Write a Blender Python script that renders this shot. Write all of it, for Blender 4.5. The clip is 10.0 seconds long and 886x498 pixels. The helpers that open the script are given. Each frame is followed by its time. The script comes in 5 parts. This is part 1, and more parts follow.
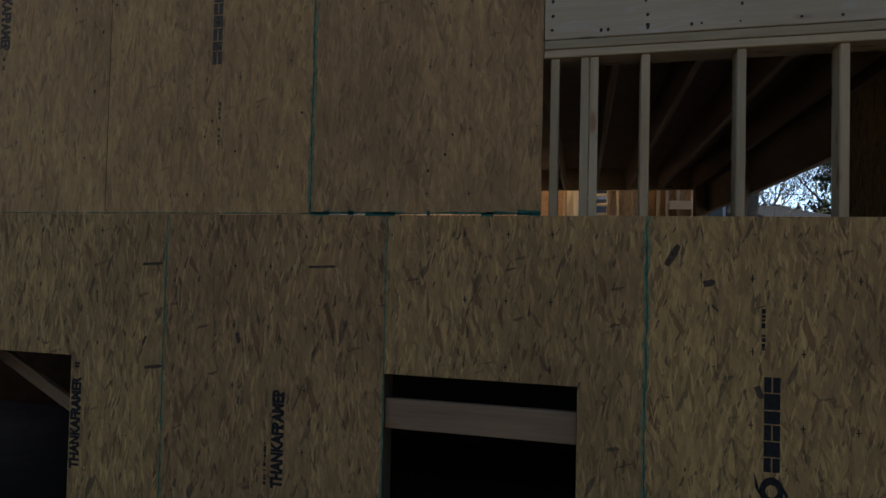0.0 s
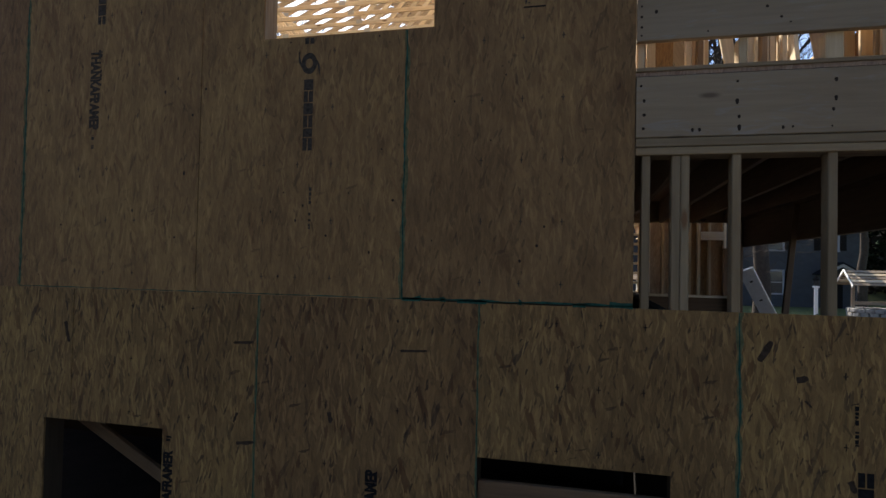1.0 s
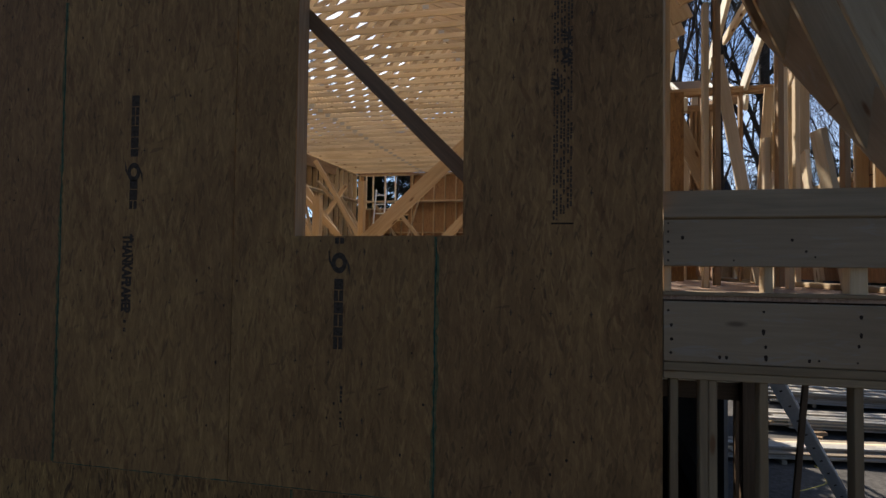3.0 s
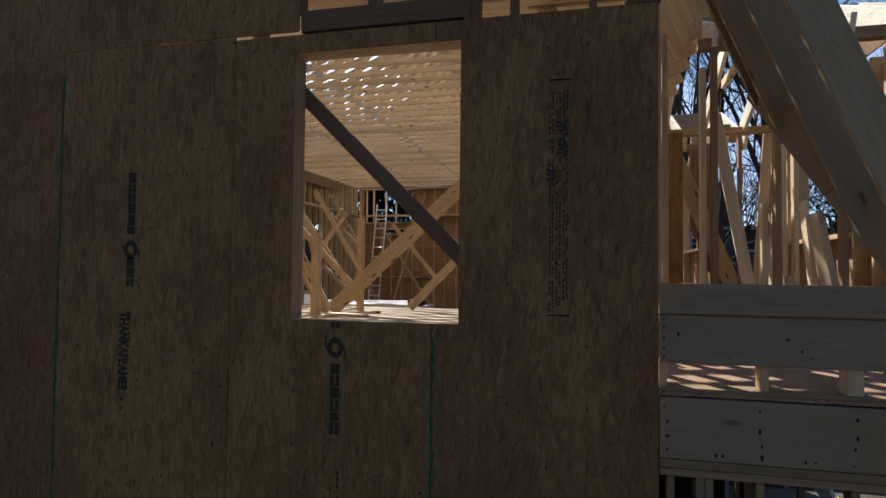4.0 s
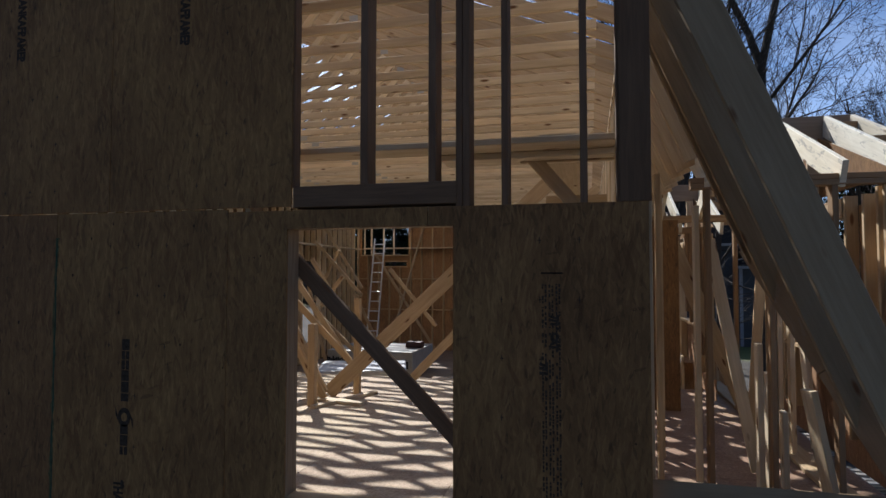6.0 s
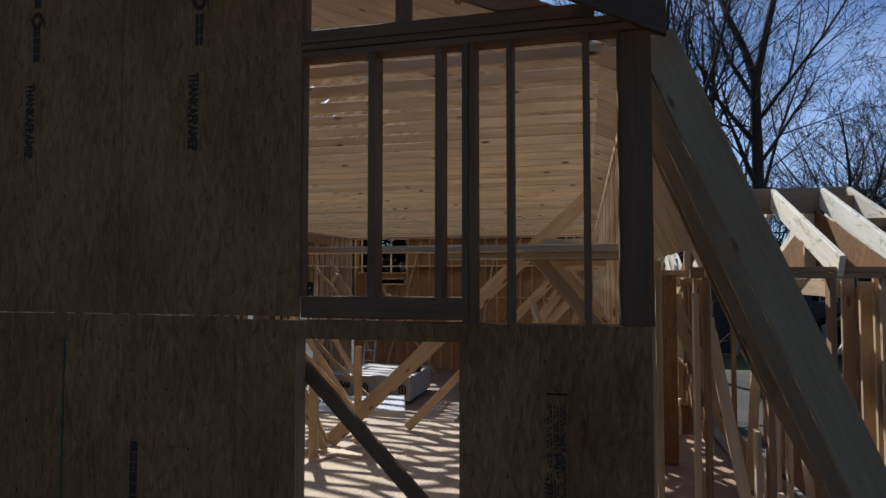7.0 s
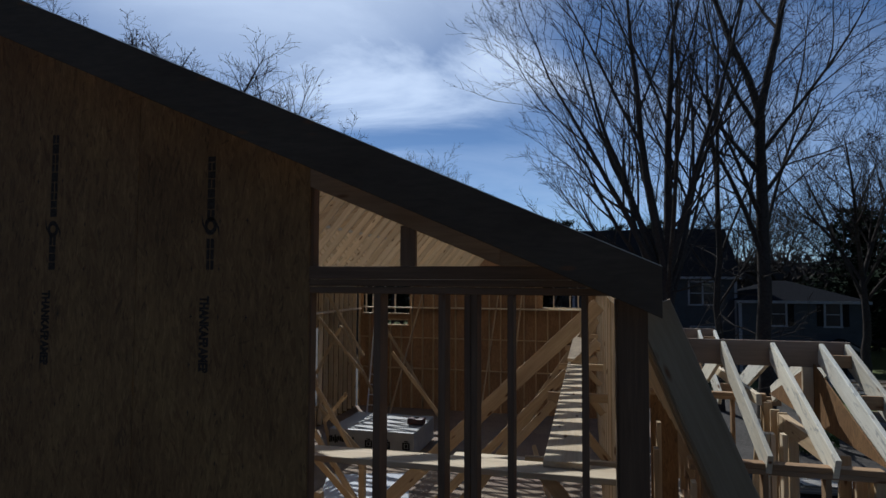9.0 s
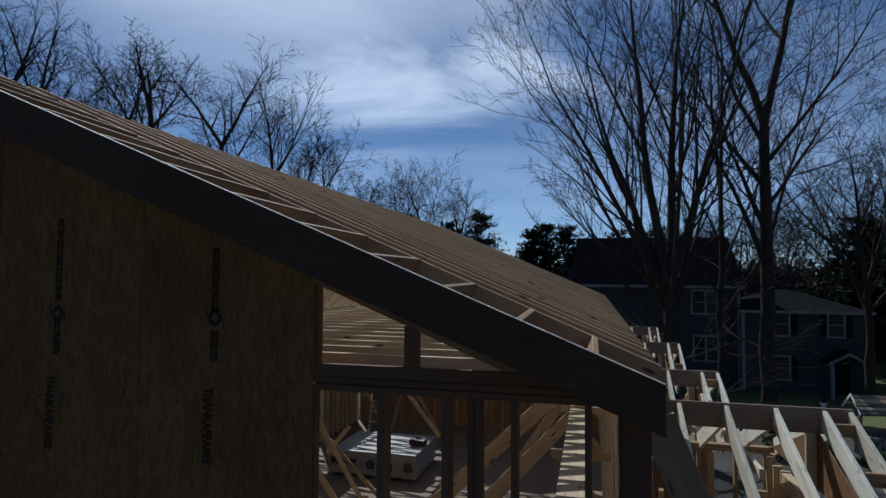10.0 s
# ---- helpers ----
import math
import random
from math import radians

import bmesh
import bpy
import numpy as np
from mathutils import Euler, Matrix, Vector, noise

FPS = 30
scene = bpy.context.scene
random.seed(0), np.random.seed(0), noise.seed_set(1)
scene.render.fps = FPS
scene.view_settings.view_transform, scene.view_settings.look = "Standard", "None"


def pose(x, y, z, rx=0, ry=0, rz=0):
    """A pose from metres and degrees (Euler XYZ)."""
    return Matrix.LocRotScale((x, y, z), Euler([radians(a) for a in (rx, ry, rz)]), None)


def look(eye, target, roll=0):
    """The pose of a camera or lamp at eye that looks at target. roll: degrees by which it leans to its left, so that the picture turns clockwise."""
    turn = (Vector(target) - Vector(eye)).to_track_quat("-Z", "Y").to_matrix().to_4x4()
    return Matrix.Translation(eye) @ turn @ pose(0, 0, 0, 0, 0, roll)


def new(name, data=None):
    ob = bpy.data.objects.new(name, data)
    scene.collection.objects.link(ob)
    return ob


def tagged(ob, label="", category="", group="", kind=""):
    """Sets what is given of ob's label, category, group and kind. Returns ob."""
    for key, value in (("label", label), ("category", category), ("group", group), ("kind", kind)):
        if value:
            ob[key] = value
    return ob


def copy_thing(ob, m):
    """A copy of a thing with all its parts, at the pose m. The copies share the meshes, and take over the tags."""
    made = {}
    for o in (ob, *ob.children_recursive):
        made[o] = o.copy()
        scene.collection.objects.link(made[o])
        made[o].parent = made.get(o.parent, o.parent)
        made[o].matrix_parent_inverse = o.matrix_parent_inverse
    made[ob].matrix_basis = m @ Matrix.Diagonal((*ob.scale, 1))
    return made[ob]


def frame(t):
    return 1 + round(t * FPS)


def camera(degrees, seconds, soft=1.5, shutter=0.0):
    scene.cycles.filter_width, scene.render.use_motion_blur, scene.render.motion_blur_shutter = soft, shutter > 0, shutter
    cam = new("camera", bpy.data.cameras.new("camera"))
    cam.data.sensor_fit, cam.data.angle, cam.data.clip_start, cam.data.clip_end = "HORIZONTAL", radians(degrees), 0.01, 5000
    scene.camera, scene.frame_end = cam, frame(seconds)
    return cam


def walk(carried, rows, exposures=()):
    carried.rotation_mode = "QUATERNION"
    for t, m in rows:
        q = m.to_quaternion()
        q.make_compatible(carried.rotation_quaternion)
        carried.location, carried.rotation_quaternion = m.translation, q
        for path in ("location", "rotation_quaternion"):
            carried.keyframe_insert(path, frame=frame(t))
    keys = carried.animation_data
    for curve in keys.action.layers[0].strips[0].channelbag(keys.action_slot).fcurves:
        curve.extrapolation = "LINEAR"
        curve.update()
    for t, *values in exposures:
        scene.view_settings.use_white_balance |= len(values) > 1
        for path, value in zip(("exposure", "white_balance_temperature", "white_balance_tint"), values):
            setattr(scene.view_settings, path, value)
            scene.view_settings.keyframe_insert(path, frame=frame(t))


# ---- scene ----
cam = camera(73.3, 10.0)
PATH = [
    (0, (0.111, -2.734, 2.768), (-0.35, -0.788, 2.818), 1.3),
    (0.5, (-0.101, -2.833, 2.952), (-0.569, -0.889, 3.005), 1.4),
    (1, (-0.296, -2.937, 3.187), (-0.767, -0.994, 3.238), 1.2),
    (1.5, (-0.409, -3.007, 3.437), (-0.883, -1.065, 3.48), 1.1),
    (2, (-0.443, -3.046, 3.677), (-0.914, -1.103, 3.735), 0.9),
    (2.5, (-0.442, -3.059, 3.964), (-0.914, -1.117, 4.028), 0.8),
    (4, (-0.406, -3.071, 4.698), (-0.887, -1.131, 4.767), 0.6),
    (4.5, (-0.384, -3.066, 4.911), (-0.86, -1.125, 4.991), 0.4),
    (5, (-0.353, -3.063, 5.169), (-0.83, -1.122, 5.256), 0.3),
    (6.5, (-0.395, -3.137, 5.947), (-0.869, -1.196, 6.034), -0.1),
    (7, (-0.413, -3.186, 6.296), (-0.875, -1.243, 6.384), -0.0),
    (7.5, (-0.412, -3.237, 6.721), (-0.87, -1.292, 6.809), -0.0),
    (8, (-0.394, -3.287, 7.088), (-0.853, -1.342, 7.178), 0.2),
    (8.5, (-0.383, -3.321, 7.385), (-0.851, -1.379, 7.477), 0.2),
    (9, (-0.371, -3.342, 7.669), (-0.847, -1.402, 7.768), 0.2),
    (9.5, (-0.37, -3.385, 8.017), (-0.846, -1.445, 8.113), 0.4),
    (10, (-0.376, -3.374, 8.269), (-0.86, -1.436, 8.365), 0.5),
]
EXPOSURES = [(0.0, 2.0, 6850, 4), (0.5, 1.75, 6750, 8), (1.0, 1.5, 6800, 9), (1.5, 1.25, 6800, 9), (2.0, 1.02, 6800, 9), (2.5, 0.85, 6750, 10), (4.0, 0.82, 6450, 10), (4.5, 0.68, 6300, 10), (5.0, 0.54, 6150, 10), (6.5, 0.36, 5850, 10), (7.5, 0.08, 5800, 9), (9.0, -0.45, 5650, 7), (10.0, -0.65, 5550, 6)]
walk(cam, [(t, look(e, g, r)) for t, e, g, r in PATH], EXPOSURES)
# ---- end of walk ----

# ---- light ----
SUN_AZ, SUN_EL = radians(-31), radians(44)
world = bpy.data.worlds.new("sky")
scene.world = world
world.use_nodes = True
wn, wl = world.node_tree.nodes, world.node_tree.links
wn.clear()
sky = wn.new("ShaderNodeTexSky")
sky.sky_type, sky.sun_disc = "NISHITA", False
sky.sun_elevation, sky.sun_rotation = SUN_EL, SUN_AZ
sky.air_density, sky.dust_density, sky.ozone_density = 0.62, 0.06, 2.6
coord = wn.new("ShaderNodeTexCoord")
flat = wn.new("ShaderNodeMapping")
flat.inputs["Scale"].default_value = (1.0, 1.0, 2.9)
wl.new(coord.outputs["Generated"], flat.inputs["Vector"])
cloud = wn.new("ShaderNodeTexNoise")
cloud.inputs["Scale"].default_value, cloud.inputs["Detail"].default_value = 1.35, 7.0
cloud.inputs["Roughness"].default_value, cloud.inputs["Distortion"].default_value = 0.6, 1.1
wl.new(flat.outputs["Vector"], cloud.inputs["Vector"])
veil = wn.new("ShaderNodeValToRGB")
veil.color_ramp.elements[0].position, veil.color_ramp.elements[0].color = 0.45, (0, 0, 0, 1)
veil.color_ramp.elements[1].position, veil.color_ramp.elements[1].color = 0.68, (0.75, 0.75, 0.75, 1)
wl.new(cloud.outputs["Fac"], veil.inputs["Fac"])


def along(direction):
    k = wn.new("ShaderNodeVectorMath")
    k.operation = "DOT_PRODUCT"
    wl.new(coord.outputs["Generated"], k.inputs[0])
    k.inputs[1].default_value = direction
    return k.outputs["Value"]


def sum_up(kind, a, b):
    k = wn.new("ShaderNodeMath")
    k.operation = kind
    for i, v in enumerate((a, b)):
        if isinstance(v, (int, float)):
            k.inputs[i].default_value = v
        else:
            wl.new(v, k.inputs[i])
    return k.outputs[0]


# one bank of thin cloud below the sun, drawn out sideways and ragged at its edge
BANK = Vector((-0.325, 0.9, 0.32)).normalized()
wide = BANK.cross(Vector((0, 0, 1))).normalized()
tall = wide.cross(BANK)
wide, tall = wide + tall * 0.1, tall - wide * 0.1
across = sum_up("DIVIDE", sum_up("SUBTRACT", along(wide), 0.0), 0.24)
upward = sum_up("DIVIDE", along(tall), 0.095)
spread = sum_up("ADD", sum_up("MULTIPLY", across, across), sum_up("MULTIPLY", upward, upward))
ragged = sum_up("ADD", spread, sum_up("MULTIPLY", sum_up("SUBTRACT", cloud.outputs["Fac"], 0.5), -7.0))
near = wn.new("ShaderNodeMapRange")
near.interpolation_type = "SMOOTHSTEP"
near.inputs["From Min"].default_value, near.inputs["From Max"].default_value = 1.7, -0.9
near.inputs["To Min"].default_value, near.inputs["To Max"].default_value = 0.0, 0.52
wl.new(ragged, near.inputs["Value"])
ahead = wn.new("ShaderNodeMapRange")
ahead.inputs["From Min"].default_value, ahead.inputs["From Max"].default_value = 0.2, 0.6
wl.new(along(BANK), ahead.inputs["Value"])
SUN_WAY = (math.sin(SUN_AZ) * math.cos(SUN_EL), math.cos(SUN_AZ) * math.cos(SUN_EL), math.sin(SUN_EL))
glare = wn.new("ShaderNodeMapRange")
glare.interpolation_type = "SMOOTHSTEP"
glare.inputs["From Min"].default_value, glare.inputs["From Max"].default_value = 0.84, 1.0
glare.inputs["To Min"].default_value, glare.inputs["To Max"].default_value = 0.0, 0.55
wl.new(along(SUN_WAY), glare.inputs["Value"])
thin_veil = sum_up("ADD", sum_up("MULTIPLY", veil.outputs["Color"], 0.16), glare.outputs["Result"])
share = sum_up("MULTIPLY", sum_up("MAXIMUM", near.outputs["Result"], thin_veil), ahead.outputs["Result"])
cloudy = wn.new("ShaderNodeMixRGB")
cloudy.inputs["Color2"].default_value = (16.5, 17.2, 18.4, 1)
wl.new(share, cloudy.inputs["Fac"])
wl.new(sky.outputs["Color"], cloudy.inputs["Color1"])
back = wn.new("ShaderNodeBackground")
back.inputs["Strength"].default_value = 0.094
wl.new(cloudy.outputs["Color"], back.inputs["Color"])
wout = wn.new("ShaderNodeOutputWorld")
wl.new(back.outputs["Background"], wout.inputs["Surface"])

sun_data = bpy.data.lights.new("sun", "SUN")
sun_data.energy, sun_data.angle, sun_data.color = 5.0, radians(0.53), (1.0, 0.94, 0.86)
sun = new("sun", sun_data)
toward = Vector(SUN_WAY)
sun.matrix_world = look(toward * 60, (0, 0, 0))


# ---- materials ----
def material(name, rough=0.7, metal=0.0, spec=0.25):
    m = bpy.data.materials.new(name)
    m.use_nodes = True
    b = m.node_tree.nodes["Principled BSDF"]
    b.inputs["Roughness"].default_value, b.inputs["Metallic"].default_value = rough, metal
    b.inputs["Specular IOR Level"].default_value = spec
    return m, m.node_tree.nodes, m.node_tree.links, b


def ramp_node(n, stops):
    r = n.new("ShaderNodeValToRGB")
    e = r.color_ramp.elements
    while len(e) < len(stops):
        e.new(0.5)
    for k, (p, c) in zip(e, stops):
        k.position, k.color = p, (*c, 1)
    return r


def mapped(n, l, scale, per_object=True, rot=(0, 0, 0)):
    """Object coordinates, scaled, shifted by a random amount for each object."""
    c = n.new("ShaderNodeTexCoord")
    mp = n.new("ShaderNodeMapping")
    mp.vector_type = "TEXTURE"
    mp.inputs["Scale"].default_value, mp.inputs["Rotation"].default_value = tuple(1 / s for s in scale), rot
    if per_object:
        info = n.new("ShaderNodeObjectInfo")
        mul = n.new("ShaderNodeMath")
        mul.operation = "MULTIPLY"
        mul.inputs[1].default_value = 57.0
        l.new(info.outputs["Random"], mul.inputs[0])
        add = n.new("ShaderNodeVectorMath")
        add.operation = "ADD"
        l.new(c.outputs["Object"], mp.inputs["Vector"])
        l.new(mp.outputs["Vector"], add.inputs[0])
        l.new(mul.outputs[0], add.inputs[1])
        return add.outputs[0]
    l.new(c.outputs["Object"], mp.inputs["Vector"])
    return mp.outputs["Vector"]


def noise_node(n, l, vec, scale, detail=4.0, rough=0.55, dist=0.0):
    t = n.new("ShaderNodeTexNoise")
    t.inputs["Scale"].default_value, t.inputs["Detail"].default_value = scale, detail
    t.inputs["Roughness"].default_value, t.inputs["Distortion"].default_value = rough, dist
    l.new(vec, t.inputs["Vector"])
    return t


def mix_node(n, l, kind, fac, a, b):
    m = n.new("ShaderNodeMixRGB")
    m.blend_type = kind
    for key, v in (("Fac", fac), ("Color1", a), ("Color2", b)):
        if isinstance(v, (int, float)):
            m.inputs[key].default_value = v
        elif isinstance(v, tuple):
            m.inputs[key].default_value = (*v, 1)
        else:
            l.new(v, m.inputs[key])
    return m.outputs["Color"]


def bump(n, l, b, height, strength, distance=0.002):
    k = n.new("ShaderNodeBump")
    k.inputs["Strength"].default_value, k.inputs["Distance"].default_value = strength, distance
    l.new(height, k.inputs["Height"])
    l.new(k.outputs["Normal"], b.inputs["Normal"])


def lumber(name, light, dark, knots=(0.16, 0.08, 0.035), tint=0.35, rough=0.72, mould=0.0):
    """Sawn softwood, grain along the local x axis, with knots, per-board tone."""
    m, n, l, b = material(name, rough)
    v = mapped(n, l, (1.2, 22.0, 22.0))
    grain = noise_node(n, l, v, 2.2, 6.0, 0.6, 0.6)
    r = ramp_node(n, [(0.3, dark), (0.68, light)])
    l.new(grain.outputs["Fac"], r.inputs["Fac"])
    info = n.new("ShaderNodeObjectInfo")
    tone = ramp_node(n, [(0.0, (0.72, 0.68, 0.62)), (0.5, (1, 1, 1)), (1.0, (1.12, 1.04, 0.92))])
    l.new(info.outputs["Random"], tone.inputs["Fac"])
    c = mix_node(n, l, "MULTIPLY", tint * 2, r.outputs["Color"], tone.outputs["Color"])
    v2 = mapped(n, l, (2.6, 9.0, 9.0))
    vor = n.new("ShaderNodeTexVoronoi")
    vor.inputs["Scale"].default_value = 1.0
    l.new(v2, vor.inputs["Vector"])
    kn = ramp_node(n, [(0.075, (1, 1, 1)), (0.16, (0, 0, 0))])
    l.new(vor.outputs["Distance"], kn.inputs["Fac"])
    c = mix_node(n, l, "MIX", kn.outputs["Color"], c, knots)
    v3 = mapped(n, l, (0.7, 3.0, 3.0))
    stain = noise_node(n, l, v3, 1.6, 3.0)
    st = ramp_node(n, [(0.35, (0.78, 0.74, 0.7)), (0.6, (1, 1, 1))])
    l.new(stain.outputs["Fac"], st.inputs["Fac"])
    c = mix_node(n, l, "MULTIPLY", 0.8, c, st.outputs["Color"])
    if mould:
        v4 = mapped(n, l, (3.0, 13.0, 13.0))
        spot = noise_node(n, l, v4, 1.5, 5.0, 0.65, 0.8)
        sp = ramp_node(n, [(0.56, (0, 0, 0)), (0.66, (mould,) * 3)])
        l.new(spot.outputs["Fac"], sp.inputs["Fac"])
        c = mix_node(n, l, "MIX", sp.outputs["Color"], c, (0.27, 0.27, 0.26))
    l.new(c, b.inputs["Base Color"])
    bump(n, l, b, grain.outputs["Fac"], 0.25)
    return m


def strand_board(name, light, mid, dark, weather=0.5, flake=1.0, even=0.35):
    """Oriented strand board: pressed strands close in tone, with sparse dark and pale flakes lying at all angles."""
    m, n, l, b = material(name, 0.78)
    base = tuple((p + q) / 2 for p, q in zip(light, mid))
    total, h = None, None

    def strands(sx, sz, rot, size=0.6):
        v = mapped(n, l, (sx, sx, sz), True, (0, rot, 0))
        wob = noise_node(n, l, v, 0.7, 3.0)
        sh = n.new("ShaderNodeVectorMath")
        sh.operation = "MULTIPLY_ADD"
        l.new(wob.outputs["Color"], sh.inputs[0])
        sh.inputs[1].default_value = (1.6, 1.6, 1.6)
        l.new(v, sh.inputs[2])
        vor = n.new("ShaderNodeTexVoronoi")
        vor.inputs["Scale"].default_value = size
        l.new(sh.outputs[0], vor.inputs["Vector"])
        sep = n.new("ShaderNodeSeparateColor")
        l.new(vor.outputs["Color"], sep.inputs[0])
        return sep, v

    def near(tone):
        return tuple(p + (q - p) * even for p, q in zip(base, tone))

    # pressed strands, in three directions
    for i, (sx, sz, rot, cover) in enumerate(((120, 17, 0.04, 0), (95, 15, -0.14, 0.5), (110, 18, 0.17, 0.6), (120, 30, -0.5, 0.78))):
        sep, v = strands(sx, sz, rot)
        r = ramp_node(n, [(0.0, near(dark)), (0.15, near(mid)), (0.75, near(light)), (1.0, near(tuple(k * 1.35 for k in light)))])
        l.new(sep.outputs[0], r.inputs["Fac"])
        streak = noise_node(n, l, v, 2.2, 4.0, 0.65)
        fine = ramp_node(n, [(0.3, (0.84, 0.82, 0.8)), (0.7, (1.14, 1.13, 1.12))])
        l.new(streak.outputs["Fac"], fine.inputs["Fac"])
        tone = mix_node(n, l, "MULTIPLY", 1.0, r.outputs["Color"], fine.outputs["Color"])
        if total is None:
            total, h = tone, sep.outputs[1]
        else:
            pick = ramp_node(n, [(cover, (0, 0, 0)), (cover + 0.08, (0.85, 0.85, 0.85))])
            l.new(sep.outputs[2], pick.inputs["Fac"])
            total = mix_node(n, l, "MIX", pick.outputs["Color"], total, tone)
    # stray flakes
    rust = (mid[0] * 0.7, mid[1] * 0.58, mid[2] * 0.55)
    pale = tuple(min(1, k * 1.3) for k in light)
    for sx, sz, rot, cover, tone in ((110, 22, 0.12, 0.965, rust), (55, 12, -0.25, 0.975, rust), (70, 15, 0.35, 0.985, tuple(k * 1.4 for k in dark)), (150, 34, -0.2, 0.985, dark), (130, 30, 1.3, 0.994, dark), (200, 24, 0.2, 0.955, pale), (180, 22, -0.15, 0.955, pale), (75, 17, -0.5, 0.985, rust), (190, 44, 0.3, 0.978, dark)):
        sep, v = strands(sx, sz, rot)
        pick = ramp_node(n, [(cover, (0, 0, 0)), (cover + 0.012, (0.75 * flake,) * 3)])
        l.new(sep.outputs[1], pick.inputs["Fac"])
        total = mix_node(n, l, "MIX", pick.outputs["Color"], total, tone)
    v = mapped(n, l, (1.0, 1.0, 0.7))
    cloudn = noise_node(n, l, v, 1.5, 7.0, 0.66)
    st = ramp_node(n, [(0.3, (0.66, 0.62, 0.6)), (0.5, (0.95, 0.92, 0.9)), (0.68, (1.14, 1.14, 1.08))])
    l.new(cloudn.outputs["Fac"], st.inputs["Fac"])
    c = mix_node(n, l, "MULTIPLY", weather, total, st.outputs["Color"])
    v = mapped(n, l, (30, 30, 3.2))
    band = noise_node(n, l, v, 1.0, 5.0, 0.7)
    bd = ramp_node(n, [(0.34, (0.8, 0.78, 0.77)), (0.62, (1.07, 1.07, 1.06))])
    l.new(band.outputs["Fac"], bd.inputs["Fac"])
    c = mix_node(n, l, "MULTIPLY", 0.75, c, bd.outputs["Color"])
    info = n.new("ShaderNodeObjectInfo")
    lot = ramp_node(n, [(0.0, (0.93, 0.86, 0.82)), (0.5, (1, 0.96, 0.92)), (1.0, (1.13, 1.1, 0.97))])
    l.new(info.outputs["Random"], lot.inputs["Fac"])
    c = mix_node(n, l, "MULTIPLY", 0.9, c, lot.outputs["Color"])
    v = mapped(n, l, (40, 40, 26), True, (0, 0.35, 0))
    fleck = noise_node(n, l, v, 0.9, 2.0, 0.6, 1.2)
    fr = ramp_node(n, [(0.72, (0, 0, 0)), (0.75, (flake * 0.9,) * 3)])
    l.new(fleck.outputs["Fac"], fr.inputs["Fac"])
    c = mix_node(n, l, "MIX", fr.outputs["Color"], c, tuple(k * 0.6 for k in dark))
    l.new(c, b.inputs["Base Color"])
    bump(n, l, b, h, 0.3, 0.001)
    return m


def plain(name, colour, rough=0.7, metal=0.0, vary=0.25, scale=6.0):
    m, n, l, b = material(name, rough, metal, 0.5 if rough < 0.6 else 0.08)
    v = mapped(n, l, (1, 1, 1))
    t = noise_node(n, l, v, scale, 6.0, 0.6)
    r = ramp_node(n, [(0.25, tuple(c * (1 - vary) for c in colour)), (0.75, tuple(min(1, c * (1 + vary)) for c in colour))])
    l.new(t.outputs["Fac"], r.inputs["Fac"])
    l.new(r.outputs["Color"], b.inputs["Base Color"])
    bump(n, l, b, t.outputs["Fac"], 0.2, 0.004)
    return m


OSB = strand_board("strand_board", (0.225, 0.139, 0.057), (0.132, 0.079, 0.032), (0.03, 0.019, 0.012), 1.0, 1.0, 0.6)
OSB_UP = strand_board("smooth_strand_board", (0.25, 0.152, 0.067), (0.168, 0.099, 0.043), (0.045, 0.028, 0.016), 0.95, 0.6, 0.4)
OSB_IN = strand_board("strand_board_inside", (0.385, 0.25, 0.15), (0.305, 0.19, 0.11), (0.185, 0.112, 0.06), 0.5, 0.7)
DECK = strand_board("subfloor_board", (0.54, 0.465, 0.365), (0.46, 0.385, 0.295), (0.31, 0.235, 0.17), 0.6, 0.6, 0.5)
# same subfloor board for wing and hall, their shade put into the colour
WING_DECK = strand_board("wing_subfloor_in_shade", (0.34, 0.245, 0.18), (0.27, 0.19, 0.135), (0.18, 0.12, 0.085), 0.6, 0.6, 0.5)
HALL_DECK = strand_board("hall_subfloor_in_shade", (0.275, 0.225, 0.178), (0.22, 0.175, 0.137), (0.145, 0.11, 0.084), 0.6, 0.6, 0.5)
PINE = lumber("pine", (0.575, 0.445, 0.285), (0.45, 0.33, 0.195))
PALE = lumber("pale_spruce", (0.75, 0.635, 0.46), (0.6, 0.495, 0.34))
TAN = lumber("brown_spruce", (0.37, 0.25, 0.145), (0.27, 0.175, 0.1))
GREY = lumber("dull_spruce", (0.275, 0.2, 0.118), (0.21, 0.152, 0.089))
RIDGE_WOOD = lumber("grey_ridge_spruce", (0.3, 0.235, 0.185), (0.24, 0.185, 0.145))
RIM = lumber("rim_spruce", (0.28, 0.208, 0.132), (0.235, 0.172, 0.108), (0.13, 0.09, 0.055), tint=0.1, mould=0.25)
FRESH = lumber("white_spruce", (0.8, 0.78, 0.68), (0.67, 0.65, 0.55), mould=0.75)
# darkened copy of the spruce, shade of the framing put into its colour
DARKWOOD = lumber("shaded_spruce", (0.175, 0.11, 0.063), (0.115, 0.072, 0.042))
OLD = lumber("old_spruce", (0.34, 0.28, 0.21), (0.22, 0.17, 0.12))
OLDISH = lumber("rough_board", (0.2, 0.125, 0.075), (0.14, 0.088, 0.052))
# lower window framing: the dark of the rooms is put into this spruce
SHADE = lumber("deep_shade_spruce", (0.058, 0.04, 0.024), (0.04, 0.028, 0.017))
# plain spruce for the barge, darkened to carry the shade on its face
BARGE = lumber("shaded_barge_spruce", (0.105, 0.077, 0.05), (0.075, 0.054, 0.035))
RAFTER = lumber("grey_brown_spruce", (0.31, 0.25, 0.17), (0.25, 0.2, 0.13))
